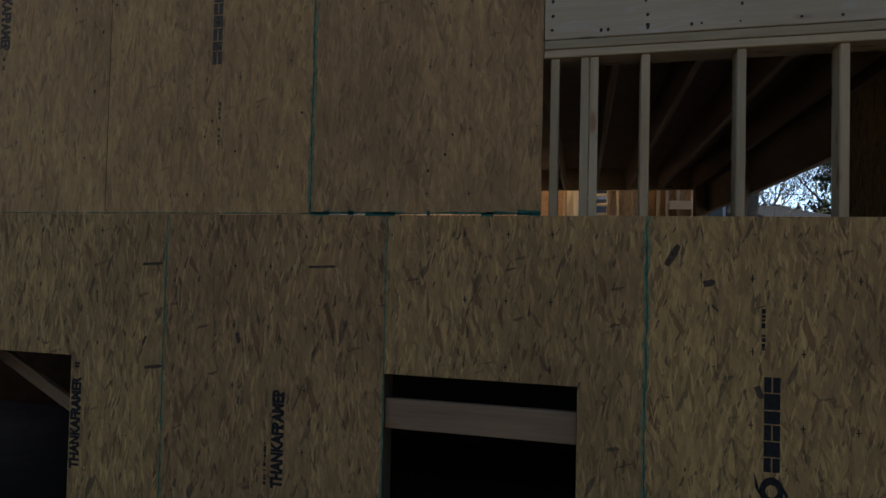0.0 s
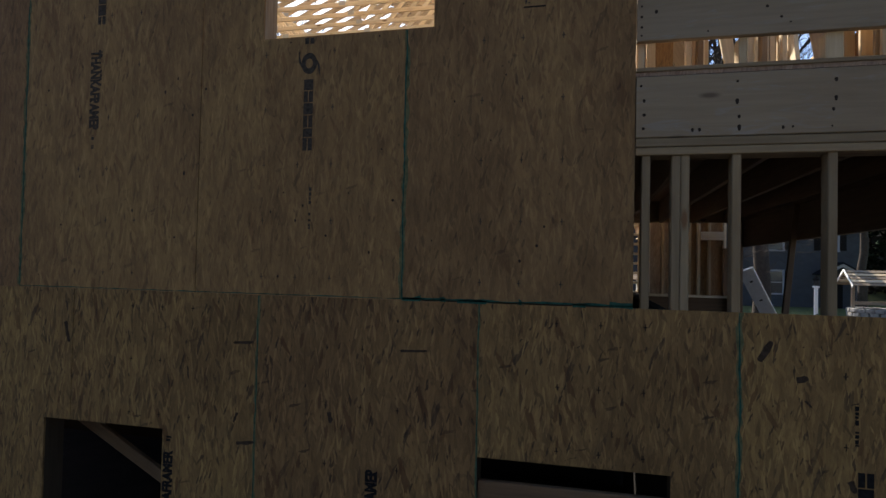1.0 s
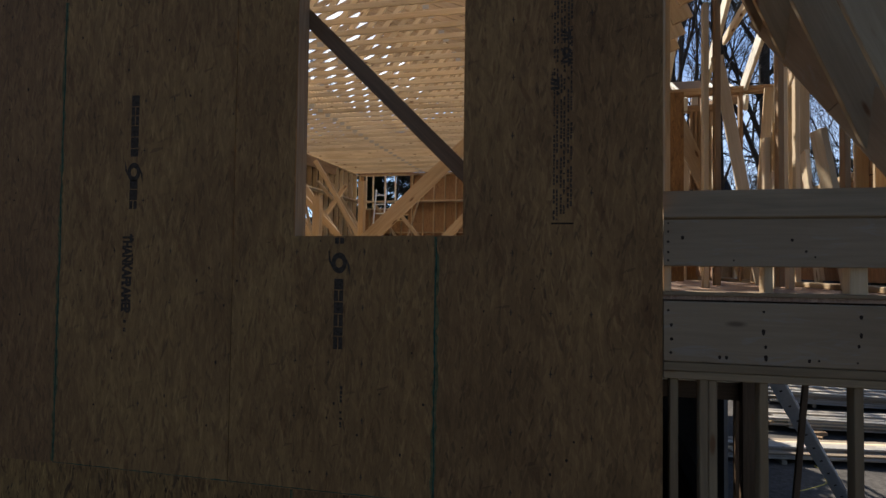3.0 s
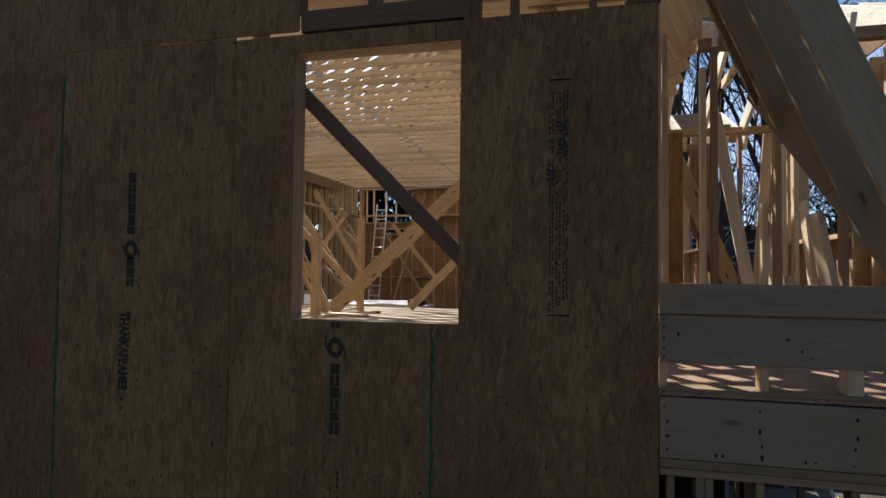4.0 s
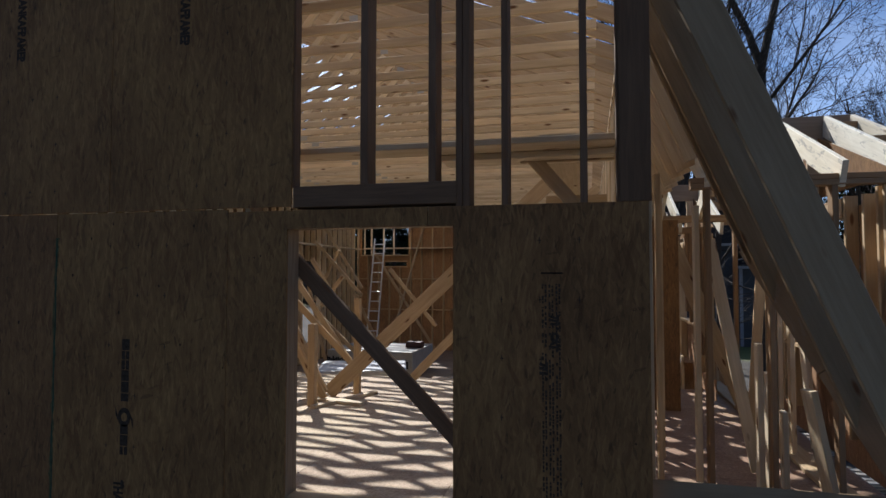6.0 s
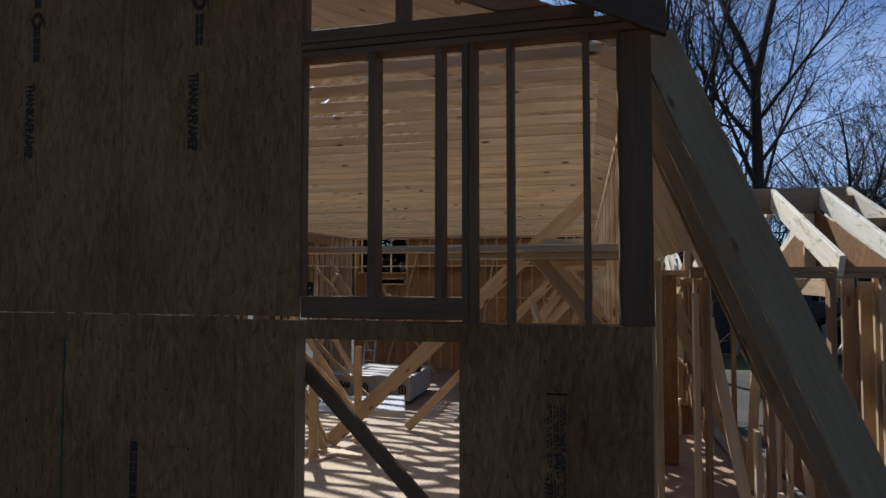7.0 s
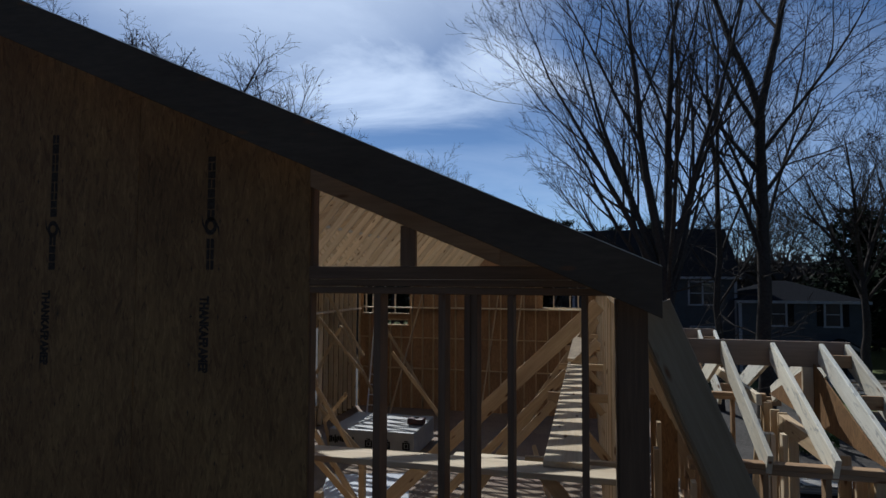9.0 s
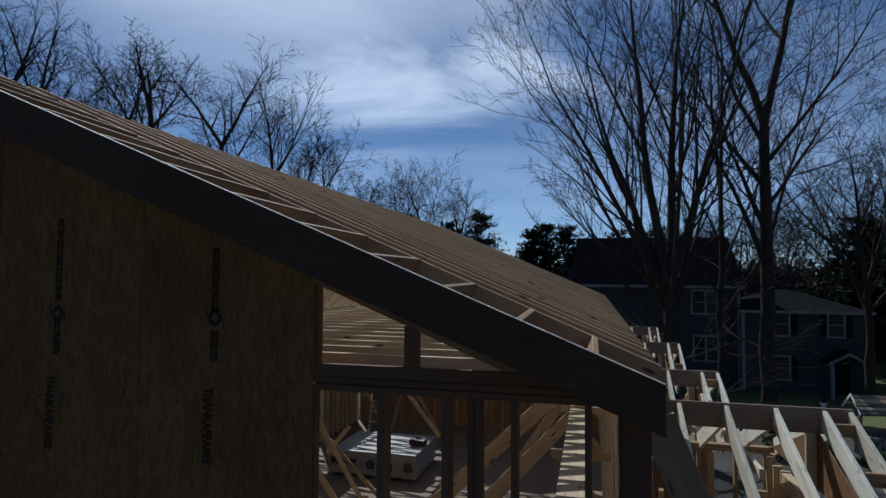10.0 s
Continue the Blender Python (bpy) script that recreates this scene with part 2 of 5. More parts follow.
RED = plain("dark_red_plastic", (0.05, 0.016, 0.013), 0.45, 0, 0.2, 10)
STONE = plain("field_stone", (0.26, 0.25, 0.24), 0.9, 0, 0.4, 9)
GREEN = plain("green_edge_sealer", (0.02, 0.066, 0.048), 0.8, 0, 0.7, 25)
HAZE = plain("thin_green_overspray", (0.1, 0.1, 0.05), 0.85, 0, 0.5, 30)
# upper marks: fainter print, with the glare over them put into the ink
FAINT = plain("faint_ink", (0.052, 0.041, 0.031), 0.85, 0, 0.6, 60)
INK = plain("printing_ink", (0.012, 0.011, 0.011), 0.8, 0, 0.5, 60)
WRAP = plain("white_wrap", (0.42, 0.44, 0.47), 0.4, 0, 0.1, 5)
DULL_WRAP = plain("dull_white_wrap", (0.34, 0.335, 0.315), 0.5, 0, 0.16, 4)
ALU = plain("aluminium", (0.8, 0.82, 0.84), 0.42, 0.9, 0.1, 20)
BARK = plain("bark", (0.048, 0.04, 0.034), 0.9, 0, 0.4, 8)
NEEDLES = plain("needles", (0.022, 0.034, 0.018), 0.9, 0, 0.5, 3)
BRUSH = plain("leafless_brush", (0.075, 0.066, 0.058), 0.95, 0, 0.5, 0.4)
LEAVES = plain("leaves", (0.06, 0.09, 0.03), 0.8, 0, 0.5, 3)


def yard_soil():
    """Trampled soil near the house that gives way to spring grass further off."""
    m, n, l, b = material("soil", 0.95)
    c = n.new("ShaderNodeTexCoord")
    big = noise_node(n, l, c.outputs["Object"], 0.35, 6.0, 0.6)
    fine = noise_node(n, l, c.outputs["Object"], 9.0, 6.0, 0.7)
    earth = ramp_node(n, [(0.3, (0.035, 0.031, 0.028)), (0.7, (0.115, 0.105, 0.094))])
    l.new(fine.outputs["Fac"], earth.inputs["Fac"])
    patch = ramp_node(n, [(0.35, (0.6, 0.58, 0.55)), (0.65, (1.1, 1.08, 1.05))])
    l.new(big.outputs["Fac"], patch.inputs["Fac"])
    col = mix_node(n, l, "MULTIPLY", 0.8, earth.outputs["Color"], patch.outputs["Color"])
    grass = ramp_node(n, [(0.3, (0.065, 0.085, 0.026)), (0.7, (0.15, 0.165, 0.065))])
    l.new(fine.outputs["Fac"], grass.inputs["Fac"])
    sep = n.new("ShaderNodeSeparateXYZ")
    l.new(c.outputs["Object"], sep.inputs[0])
    add = n.new("ShaderNodeMath")
    add.operation = "MULTIPLY_ADD"
    l.new(big.outputs["Fac"], add.inputs[0])
    add.inputs[1].default_value = 8.0
    lean = n.new("ShaderNodeMath")
    lean.operation = "MULTIPLY_ADD"
    l.new(sep.outputs["X"], lean.inputs[0])
    lean.inputs[1].default_value = 0.8
    l.new(sep.outputs["Y"], lean.inputs[2])
    l.new(lean.outputs[0], add.inputs[2])
    edge = n.new("ShaderNodeMapRange")
    edge.inputs["From Min"].default_value, edge.inputs["From Max"].default_value = 45.0, 48.0
    l.new(add.outputs[0], edge.inputs["Value"])
    col = mix_node(n, l, "MIX", edge.outputs["Result"], col, grass.outputs["Color"])
    l.new(col, b.inputs["Base Color"])
    bump(n, l, b, fine.outputs["Fac"], 0.6, 0.03)
    return m


SOIL = yard_soil()
SIDING = plain("blue_siding", (0.058, 0.064, 0.072), 0.7, 0, 0.15, 2)
WHITE = plain("white_paint", (0.78, 0.78, 0.77), 0.5, 0, 0.06, 4)
ROOFING = plain("grey_shingle", (0.018, 0.019, 0.022), 0.95, 0, 0.4, 10)
GLASS = plain("dark_glass", (0.02, 0.024, 0.03), 0.08, 0, 0.1, 1)
TRIM = plain("grey_white_trim", (0.27, 0.28, 0.3), 0.6, 0, 0.1, 4)
# concrete coloured nearly black so the lower rooms look unlit
SHADED_CONCRETE = plain("shaded_concrete", (0.022, 0.02, 0.018), 0.9, 0, 0.3, 4)
ROOFING.node_tree.nodes["Principled BSDF"].inputs["Specular IOR Level"].default_value = 0.0
CONCRETE = plain("concrete", (0.32, 0.31, 0.29), 0.9, 0, 0.2, 4)


# ---- building blocks ----
def thing(name, label="", category="", group="", kind="", at=(0, 0, 0)):
    e = new(name)
    e.empty_display_size = 0.1
    e.location = at
    return tagged(e, label, category, group, kind)


def link_part(name, mesh, mat, parent, label="", m=None):
    if mat is not None and not mesh.materials:
        mesh.materials.append(mat)
    ob = new(name, mesh)
    if parent is not None:
        ob.parent = parent
        base = Matrix.Translation(parent.location) if parent.parent is None else Matrix()
        ob.matrix_parent_inverse = base.inverted()
    if m is not None:
        ob.matrix_basis = m
    return tagged(ob, label)


def part(name, bm, mat, parent, label=""):
    mesh = bpy.data.meshes.new(name)
    bm.to_mesh(mesh)
    bm.free()
    return link_part(name, mesh, mat, parent, label)


def pydata(name, verts, faces, mat, parent, label="", smooth=False):
    mesh = bpy.data.meshes.new(name)
    mesh.from_pydata(verts, [], faces)
    if smooth:
        mesh.polygons.foreach_set("use_smooth", [True] * len(mesh.polygons))
    mesh.update()
    return link_part(name, mesh, mat, parent, label)


BOARDS = {}


def board_mesh(length, w, t, mat):
    """A board along local x, w wide in z, t thick in y, with eased edges."""
    key = (round(length, 3), round(w, 4), round(t, 4), mat.name)
    if key not in BOARDS:
        c = min(0.004, w * 0.12, t * 0.12)
        a, b = t / 2, w / 2
        ring = [(a - c, b), (a, b - c), (a, -b + c), (a - c, -b), (-a + c, -b), (-a, -b + c), (-a, b - c), (-a + c, b)]
        verts = [(0, y, z) for y, z in ring] + [(length, y, z) for y, z in ring]
        faces = [tuple(range(8)), tuple(range(15, 7, -1))] + [(i, i + 8, (i + 1) % 8 + 8, (i + 1) % 8) for i in range(8)]
        mesh = bpy.data.meshes.new("board")
        mesh.from_pydata(verts, [], faces)
        mesh.materials.append(mat)
        mesh.update()
        BOARDS[key] = mesh
    return BOARDS[key]


def board(parent, name, a, b, w, t, mat, side=(0, 1, 0), label=""):
    """A board from a to b; its thickness t lies along side, its width w square to both."""
    a, b = Vector(a), Vector(b)
    x = (b - a).normalized()
    y = Vector(side)
    y = (y - x * y.dot(x)).normalized()
    z = x.cross(y)
    rot = Matrix((x, y, z)).transposed().to_4x4()
    return link_part(name, board_mesh((b - a).length, w, t, mat), mat, parent, label, Matrix.Translation(a) @ rot)


def beam(parent, name, x0, x1, y0, y1, z0, z1, mat, label=""):
    """An upright or level board filling the given box."""
    d = (x1 - x0, y1 - y0, z1 - z0)
    k = max(range(3), key=lambda i: d[i])
    c = Vector(((x0 + x1) / 2, (y0 + y1) / 2, (z0 + z1) / 2))
    u = Vector([1.0 if i == k else 0.0 for i in range(3)])
    others = [i for i in range(3) if i != k]
    thin = min(others, key=lambda i: d[i])
    wide = [i for i in others if i != thin][0]
    s = Vector([1.0 if i == thin else 0.0 for i in range(3)])
    return board(parent, name, c - u * d[k] / 2, c + u * d[k] / 2, d[wide], d[thin], mat, s, label)


def box_bm(x0, x1, y0, y1, z0, z1, bevel=0.0, bm=None):
    own = bm is None
    bm = bmesh.new() if own else bm
    r = bmesh.ops.create_cube(bm, size=1.0)
    bmesh.ops.transform(bm, verts=r["verts"], matrix=Matrix.Translation(((x0 + x1) / 2, (y0 + y1) / 2, (z0 + z1) / 2)) @ Matrix.Diagonal((x1 - x0, y1 - y0, z1 - z0, 1)))
    if bevel:
        bmesh.ops.bevel(bm, geom=[e for e in bm.edges if all(v in r["verts"] for v in e.verts)], offset=bevel, segments=2, affect="EDGES", profile=0.6)
    return bm


def sheet_bm(x0, x1, z0, z1, y, thick, holes=(), cut=None):
    """An upright board in the x-z plane with rectangular holes; cut=(x, z, slope): trimmed above that line."""
    xs = sorted({x0, x1, *[min(max(v, x0), x1) for h in holes for v in h[:2]]})
    zs = sorted({z0, z1, *[min(max(v, z0), z1) for h in holes for v in h[2:]]})
    bm = bmesh.new()
    grid = {}
    for x in xs:
        for z in zs:
            grid[x, z] = bm.verts.new((x, y, z))
    for i in range(len(xs) - 1):
        for j in range(len(zs) - 1):
            cx, cz = (xs[i] + xs[i + 1]) / 2, (zs[j] + zs[j + 1]) / 2
            if any(h[0] < cx < h[1] and h[2] < cz < h[3] for h in holes):
                continue
            bm.faces.new([grid[xs[i], zs[j]], grid[xs[i + 1], zs[j]], grid[xs[i + 1], zs[j + 1]], grid[xs[i], zs[j + 1]]])
    for v in [v for v in bm.verts if not v.link_faces]:
        bm.verts.remove(v)
    if cut:
        bmesh.ops.bisect_plane(bm, geom=bm.verts[:] + bm.edges[:] + bm.faces[:], plane_co=(cut[0], y, cut[1]), plane_no=(-cut[2], 0, 1), clear_outer=True)
    r = bmesh.ops.extrude_face_region(bm, geom=bm.faces[:])
    bmesh.ops.translate(bm, verts=[v for v in r["geom"] if isinstance(v, bmesh.types.BMVert)], vec=(0, thick, 0))
    bmesh.ops.recalc_face_normals(bm, faces=bm.faces[:])
    return bm


def raked(parent, name, y0, y1, xa, xb, bot, topz, mat, label="", skew=0.0):
    """A sloping board between x = xa and xb with plumb cut ends; bot and topz give its edges, skew its drift in y per metre of x."""
    v = [(xa, y0 + skew * xa, bot(xa)), (xb, y0 + skew * xb, bot(xb)), (xb, y0 + skew * xb, topz(xb)), (xa, y0 + skew * xa, topz(xa))]
    v += [(p[0], p[1] + y1 - y0, p[2]) for p in v]
    f = [(0, 1, 2, 3), (7, 6, 5, 4), (0, 4, 5, 1), (1, 5, 6, 2), (2, 6, 7, 3), (3, 7, 4, 0)]
    bm = bmesh.new()
    vs = [bm.verts.new(p) for p in v]
    for q in f:
        bm.faces.new([vs[i] for i in q])
    bmesh.ops.recalc_face_normals(bm, faces=bm.faces[:])
    bmesh.ops.bevel(bm, geom=bm.edges[:], offset=0.003, segments=1, affect="EDGES")
    return part(name, bm, mat, parent, label)


# ---- sizes of the house ----
T = 0.012                       # sheathing
EAVE_Z, PITCH = 7.752, 0.42     # roof top at x = 0, rise per metre towards -x
RIDGE_X = -5.4
LEFT_X = -8.7
FAR_Y = 17.48
LOFT_Z, HALL_Z = 4.12, 3.0      # upper platform and the lower hall floor
LOFT_Y = 5.6
CORNER_X = 1.65
JOIN_1, JOIN_2 = 3.0, 6.055


def roof_z(x):
    return EAVE_Z - PITCH * x if x > RIDGE_X else EAVE_Z - PITCH * (2 * RIDGE_X - x)


# ---- ground ----
def ground_sheet():
    n, size = 120, 400.0
    verts, faces = [], []
    for j in range(n + 1):
        for i in range(n + 1):
            u, v = 2 * i / n - 1, 2 * j / n - 1
            x, y = size * u * abs(u) ** 1.6, 20 + size * v * abs(v) ** 1.6
            h = 0.12 * noise.noise((x * 0.25, y * 0.25, 0)) + 0.05 * noise.noise((x * 1.3, y * 1.3, 3))
            h += max(0, y - 20) * 0.03 if y < 60 else 1.2
            verts.append((x, y, 0.2 + h))
    for j in range(n):
        for i in range(n):
            k = j * (n + 1) + i
            faces.append((k, k + 1, k + n + 2, k + n + 1))
    g = pydata("ground", verts, faces, SOIL, None, smooth=True)
    return tagged(g, "bare trampled brown soil with grass further off", "ground", kind="structure")


ground_sheet()

# ---- gable wall with the window ----
wall = thing("wall_south", "unfinished gable wall sheathed in strand board", "wall", kind="structure")
WIN = (-2.055, -1.08, 4.41, 5.93)
LOW_1, LOW_2 = (-3.447, -2.622, 0.9, 2.222), (-0.814, 0.092, 0.9, 2.235)


def panel(x0, x1, z0, z1, holes=(), cut=None):
    g = 0.0024
    return part("sheathing_panel", sheet_bm(x0 + g, x1 - g, z0, z1, 0.0, T, holes, cut), OSB if z1 < 3.1 else OSB_UP, wall)


low = [-13.4, -12.2, -10.98, -9.76, -8.54, -7.32, -6.1, -4.48, -3.26, -2.04, -0.816, 0.375, CORNER_X]
for a, b in zip(low, low[1:]):
    panel(a, b, 0.35, JOIN_1 - 0.003, [LOW_1, LOW_2])
mid = [-13.4, -12.2, -10.98, -9.76, -8.54, -7.32, -6.1, -4.88, -3.67, -2.44, -1.22, -0.082]
for a, b in zip(mid, mid[1:]):
    panel(a, b, JOIN_1 + (0.008 if b > -0.1 else -0.0022), JOIN_2 - 0.004 if b < -2.1 else 6.035, [WIN])
top = [-13.4, -12.0, -10.6, -9.38, -8.16, -6.94, -5.72, -4.5, -3.28, -2.03]
for a, b in zip(top, top[1:]):
    if b > RIDGE_X:
        panel(a, b, JOIN_2 + 0.002, 10.6, (), (0, 7.463, -0.437))
    else:
        panel(a, b, JOIN_2 + 0.002, 10.6, (), (2 * RIDGE_X, 7.463, 0.437))

Y0, Y1 = T + 0.001, 0.15
# studs behind the sheathing
x = -13.3
while x < -2.2:
    beam(wall, "stud", x, x + 0.038, Y0, Y1, 3.1, min(7.5, roof_z(x) - 0.3), PINE)
    x += 0.406
for x in (-2.096, -1.079):
    beam(wall, "jamb_stud", x, x + 0.038, Y0, Y1, LOFT_Z + 0.04, 6.03, OLD)
beam(wall, "window_sill_plate", -2.057, -1.08, Y0, Y1, 4.372, 4.408, PINE)
beam(wall, "window_header", -2.057, -1.08, Y0, Y1, 5.932, 6.03, PINE)
for x in (-0.7, -0.3):
    beam(wall, "stud", x, x + 0.038, Y0, Y1, LOFT_Z + 0.04, 6.03, PINE)
beam(wall, "sill_plate", LEFT_X, -0.09, Y0, Y1, LOFT_Z, LOFT_Z + 0.038, PINE)
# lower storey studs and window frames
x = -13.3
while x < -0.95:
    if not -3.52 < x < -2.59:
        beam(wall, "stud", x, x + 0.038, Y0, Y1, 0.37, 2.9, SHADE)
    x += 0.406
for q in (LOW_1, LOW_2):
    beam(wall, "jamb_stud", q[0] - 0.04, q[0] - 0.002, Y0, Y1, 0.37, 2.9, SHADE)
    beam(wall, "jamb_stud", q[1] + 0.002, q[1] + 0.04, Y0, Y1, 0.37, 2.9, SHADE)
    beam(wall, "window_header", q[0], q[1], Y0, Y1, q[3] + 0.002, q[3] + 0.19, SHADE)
# framing of the open bay above; its dark woods carry the front shade
beam(wall, "bay_sill", -2.02, -1.06, 0.0, 0.14, 6.05, 6.172, DARKWOOD)
beam(wall, "bay_sill", -1.06, -0.085, Y0, Y1, 5.995, 6.033, GREY)
for a, b in ((-2.06, -2.022), (-1.615, -1.57), (-1.219, -1.177), (-1.066, -1.029), (-1.027, -0.99), (-0.819, -0.784), (-0.415, -0.377)):
    beam(wall, "stud", a, b, 0.014 if a < -2 else 0.004, 0.09 if a < -2 else 0.14, 6.035 if b > -1.03 else 6.173, 7.576, OLDISH)
beam(wall, "corner_board", -0.222, -0.07, -0.004, 0.015, 6.036, 7.56, DARKWOOD, "dark wide corner board")
for a, b in ((-0.235, -0.197), (-0.195, -0.157), (-0.115, -0.077)):
    beam(wall, "corner_stud", a, b, 0.017, 0.14, 6.036, 7.56, DARKWOOD)
beam(wall, "top_plate", -13.4, -2.055, 0.014, 0.15, 7.561, 7.6, PINE)
beam(wall, "top_plate", -2.03, -0.02, 0.0, 0.12, 7.577, 7.617, OLDISH)
beam(wall, "top_plate", -2.03, -0.02, -0.002, 0.118, 7.622, 7.662, DARKWOOD)
beam(wall, "gable_sill", -2.03, -0.35, -0.004, 0.034, 7.664, 7.74, OLDISH)
beam(wall, "gable_stud", -1.452, -1.358, 0.002, 0.04, 7.741, 7.98, OLDISH)
beam(wall, "gable_stud", -2.05, -2.012, 0.014, 0.09, 7.664, 8.24, OLDISH)


def gable_low(x):
    return max(7.385 - 0.416 * x, 7.742)


def gable_top(x):
    return 7.505 - 0.42 * x


raked(wall, "gable_rafter", -0.008, 0.03, -0.858, -2.03, gable_low, gable_top, TAN)
raked(wall, "gable_rafter", -0.0085, 0.0295, -0.58, -0.8575, gable_low, gable_top, TAN)
raked(wall, "gable_rafter", 0.015, 0.053, -2.032, RIDGE_X, gable_low, gable_top, TAN)

# ---- roof frame ----
roof = thing("roof_frame", "open roof frame of bare spruce rafters without sheathing", "roof", kind="structure")


FLARE = 0.157                   # the rake stands further out towards the ridge


def rake_low(x):
    return 7.465 - 0.436 * (x if x > RIDGE_X else 2 * RIDGE_X - x)


def rake_top(x):
    return 7.728 - 0.433 * (x if x > RIDGE_X else 2 * RIDGE_X - x)


raked(roof, "barge_rafter", -0.147, -0.109, -0.012, RIDGE_X, rake_low, rake_top, BARGE, "barge board with its shaded face put into a dark colour", FLARE)
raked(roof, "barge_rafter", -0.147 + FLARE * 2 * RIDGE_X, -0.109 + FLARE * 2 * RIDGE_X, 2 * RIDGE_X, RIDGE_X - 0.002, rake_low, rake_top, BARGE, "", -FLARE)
# added white strip stands in for sunlight along the barge's top edge
raked(roof, "barge_edge", -0.146, -0.11, -0.012, RIDGE_X, lambda x: rake_top(x) + 0.001, lambda x: rake_top(x) + 0.004, FRESH, "thin pale strip added for the sunlit top edge of the barge board", FLARE)
PLATE = plain("galvanised_plate", (0.42, 0.4, 0.36), 0.6, 0.5, 0.15, 60)


def roof_truss(y):
    t = thing("roof_truss", "pale spruce roof truss with galvanised connector plates", "roof truss", "roof trusses", at=(RIDGE_X, y, 7.645))
    dz, c = 0.065 * math.hypot(1, PITCH), RIDGE_X
    tz = roof_z(c)
    board(t, "top_chord", (0.02, y, roof_z(0.02) - dz), (c, y, tz - dz), 0.13, 0.038, PINE)
    board(t, "top_chord", (2 * c - 0.02, y, roof_z(0.02) - dz), (c, y, tz - dz), 0.13, 0.038, PINE)
    board(t, "bottom_chord", (2 * c + 0.3, y, 7.705), (-0.3, y, 7.69), 0.08, 0.038, PALE)
    for s in (1, -1):
        low_x, high_x = c + s * 0.87, c + s * 2.0
        board(t, "web", (low_x + s * 0.06, y, 7.77), (high_x, y, roof_z(high_x) - 0.15), 0.089, 0.036, PALE)
        for px, pz in ((low_x, 7.72), (high_x, roof_z(high_x) - 0.09)):
            for dy in (-0.0205, 0.0205):
                beam(t, "connector_plate", px - 0.06, px + 0.06, y + dy - 0.001, y + dy + 0.001, pz - 0.04, pz + 0.04, PLATE)
    return t


first = roof_truss(0.57)
for k in range(1, 42):
    copy_thing(first, Matrix.Translation((RIDGE_X, 0.57 + 0.406 * k, 7.645)))
for k in range(13):
    xk = -0.39 - 0.39 * k
    board(roof, "lookout", (xk, -0.105 + FLARE * xk, rake_top(xk) - 0.094), (xk, 0.55, roof_z(xk) - 0.094), 0.184, 0.038, TAN, (1, 0, PITCH * -1))

# ---- floors and inner walls ----
loft = thing("floor_upper", "upper platform floor of strand board on joists", "floor", kind="structure")
for i in range(9):
    for j in range(3):
        x0 = LEFT_X + 1.22 * i
        x1 = min(x0 + 1.217, CORNER_X - 0.02)
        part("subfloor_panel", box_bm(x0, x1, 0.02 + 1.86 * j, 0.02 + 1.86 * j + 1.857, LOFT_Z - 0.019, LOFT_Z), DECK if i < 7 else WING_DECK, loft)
for k in range(25):
    xj = 1.45 - 0.406 * k
    beam(loft, "floor_joist", xj, xj + 0.038, 0.16, LOFT_Y - 0.05, 3.81, LOFT_Z - 0.021, OLDISH)
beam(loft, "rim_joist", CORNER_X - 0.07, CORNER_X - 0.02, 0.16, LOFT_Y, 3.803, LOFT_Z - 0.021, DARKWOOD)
beam(loft, "edge_joist", LEFT_X, CORNER_X - 0.1, LOFT_Y - 0.04, LOFT_Y, 3.81, LOFT_Z - 0.021, PINE)
hall = thing("floor_lower", "lower hall floor of strand board", "floor", kind="structure")
for i in range(9):
    for j in range(5):
        x0 = LEFT_X + 1.22 * i
        x1 = min(x0 + 1.217, 2.15)
        if i >= 7 and j == 0:
            continue
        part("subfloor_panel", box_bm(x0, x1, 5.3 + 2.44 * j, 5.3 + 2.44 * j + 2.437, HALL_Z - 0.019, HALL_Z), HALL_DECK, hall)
beam(hall, "edge_beam", LEFT_X, 1.44, 5.26, 5.299, 2.6, 2.86, DARKWOOD)
beam(hall, "edge_beam", LEFT_X, -0.2, 5.262, 5.299, 2.862, HALL_Z, PINE)

far = thing("wall_north", "far stud wall with orange strand board outside and window openings", "wall", kind="structure")
FAR_HOLES = ((-8.56, -6.76, 6.4), (-1.94, -0.45, 6.68))
part("sheathing", sheet_bm(LEFT_X, 0.0, 2.7, 7.7, FAR_Y + 0.14, T, [(-8.56, -6.76, 6.4, 7.6), (-7.66, -6.83, 5.99, 6.14), (-1.94, -0.45, 6.68, 7.6)]), OSB_IN, far)
k = 0
while LEFT_X + 0.406 * k < 0:
    xs_ = LEFT_X + 0.406 * k
    hole = [h for h in FAR_HOLES if h[0] - 0.05 < xs_ < h[1]]
    slot = -7.7 < xs_ < -6.83
    if hole:
        top_ = 5.94 if slot else hole[0][2] - 0.04
        beam(far, "cripple_stud", xs_, xs_ + 0.038, FAR_Y, FAR_Y + 0.138, HALL_Z, top_, PINE)
    else:
        beam(far, "stud", xs_, xs_ + 0.038, FAR_Y, FAR_Y + 0.138, HALL_Z, 7.6, PINE)
    for z in (4.4, 5.5, 6.6):
        if not hole or z < hole[0][2] - 0.1:
            beam(far, "blocking", xs_ + 0.039, xs_ + 0.405, FAR_Y, FAR_Y + 0.09, z, z + 0.038, PINE)
    k += 1
for xa, xb, z in FAR_HOLES:
    beam(far, "sill_plate", xa, xb, FAR_Y - 0.004, FAR_Y + 0.134, z - 0.038, z, PALE)
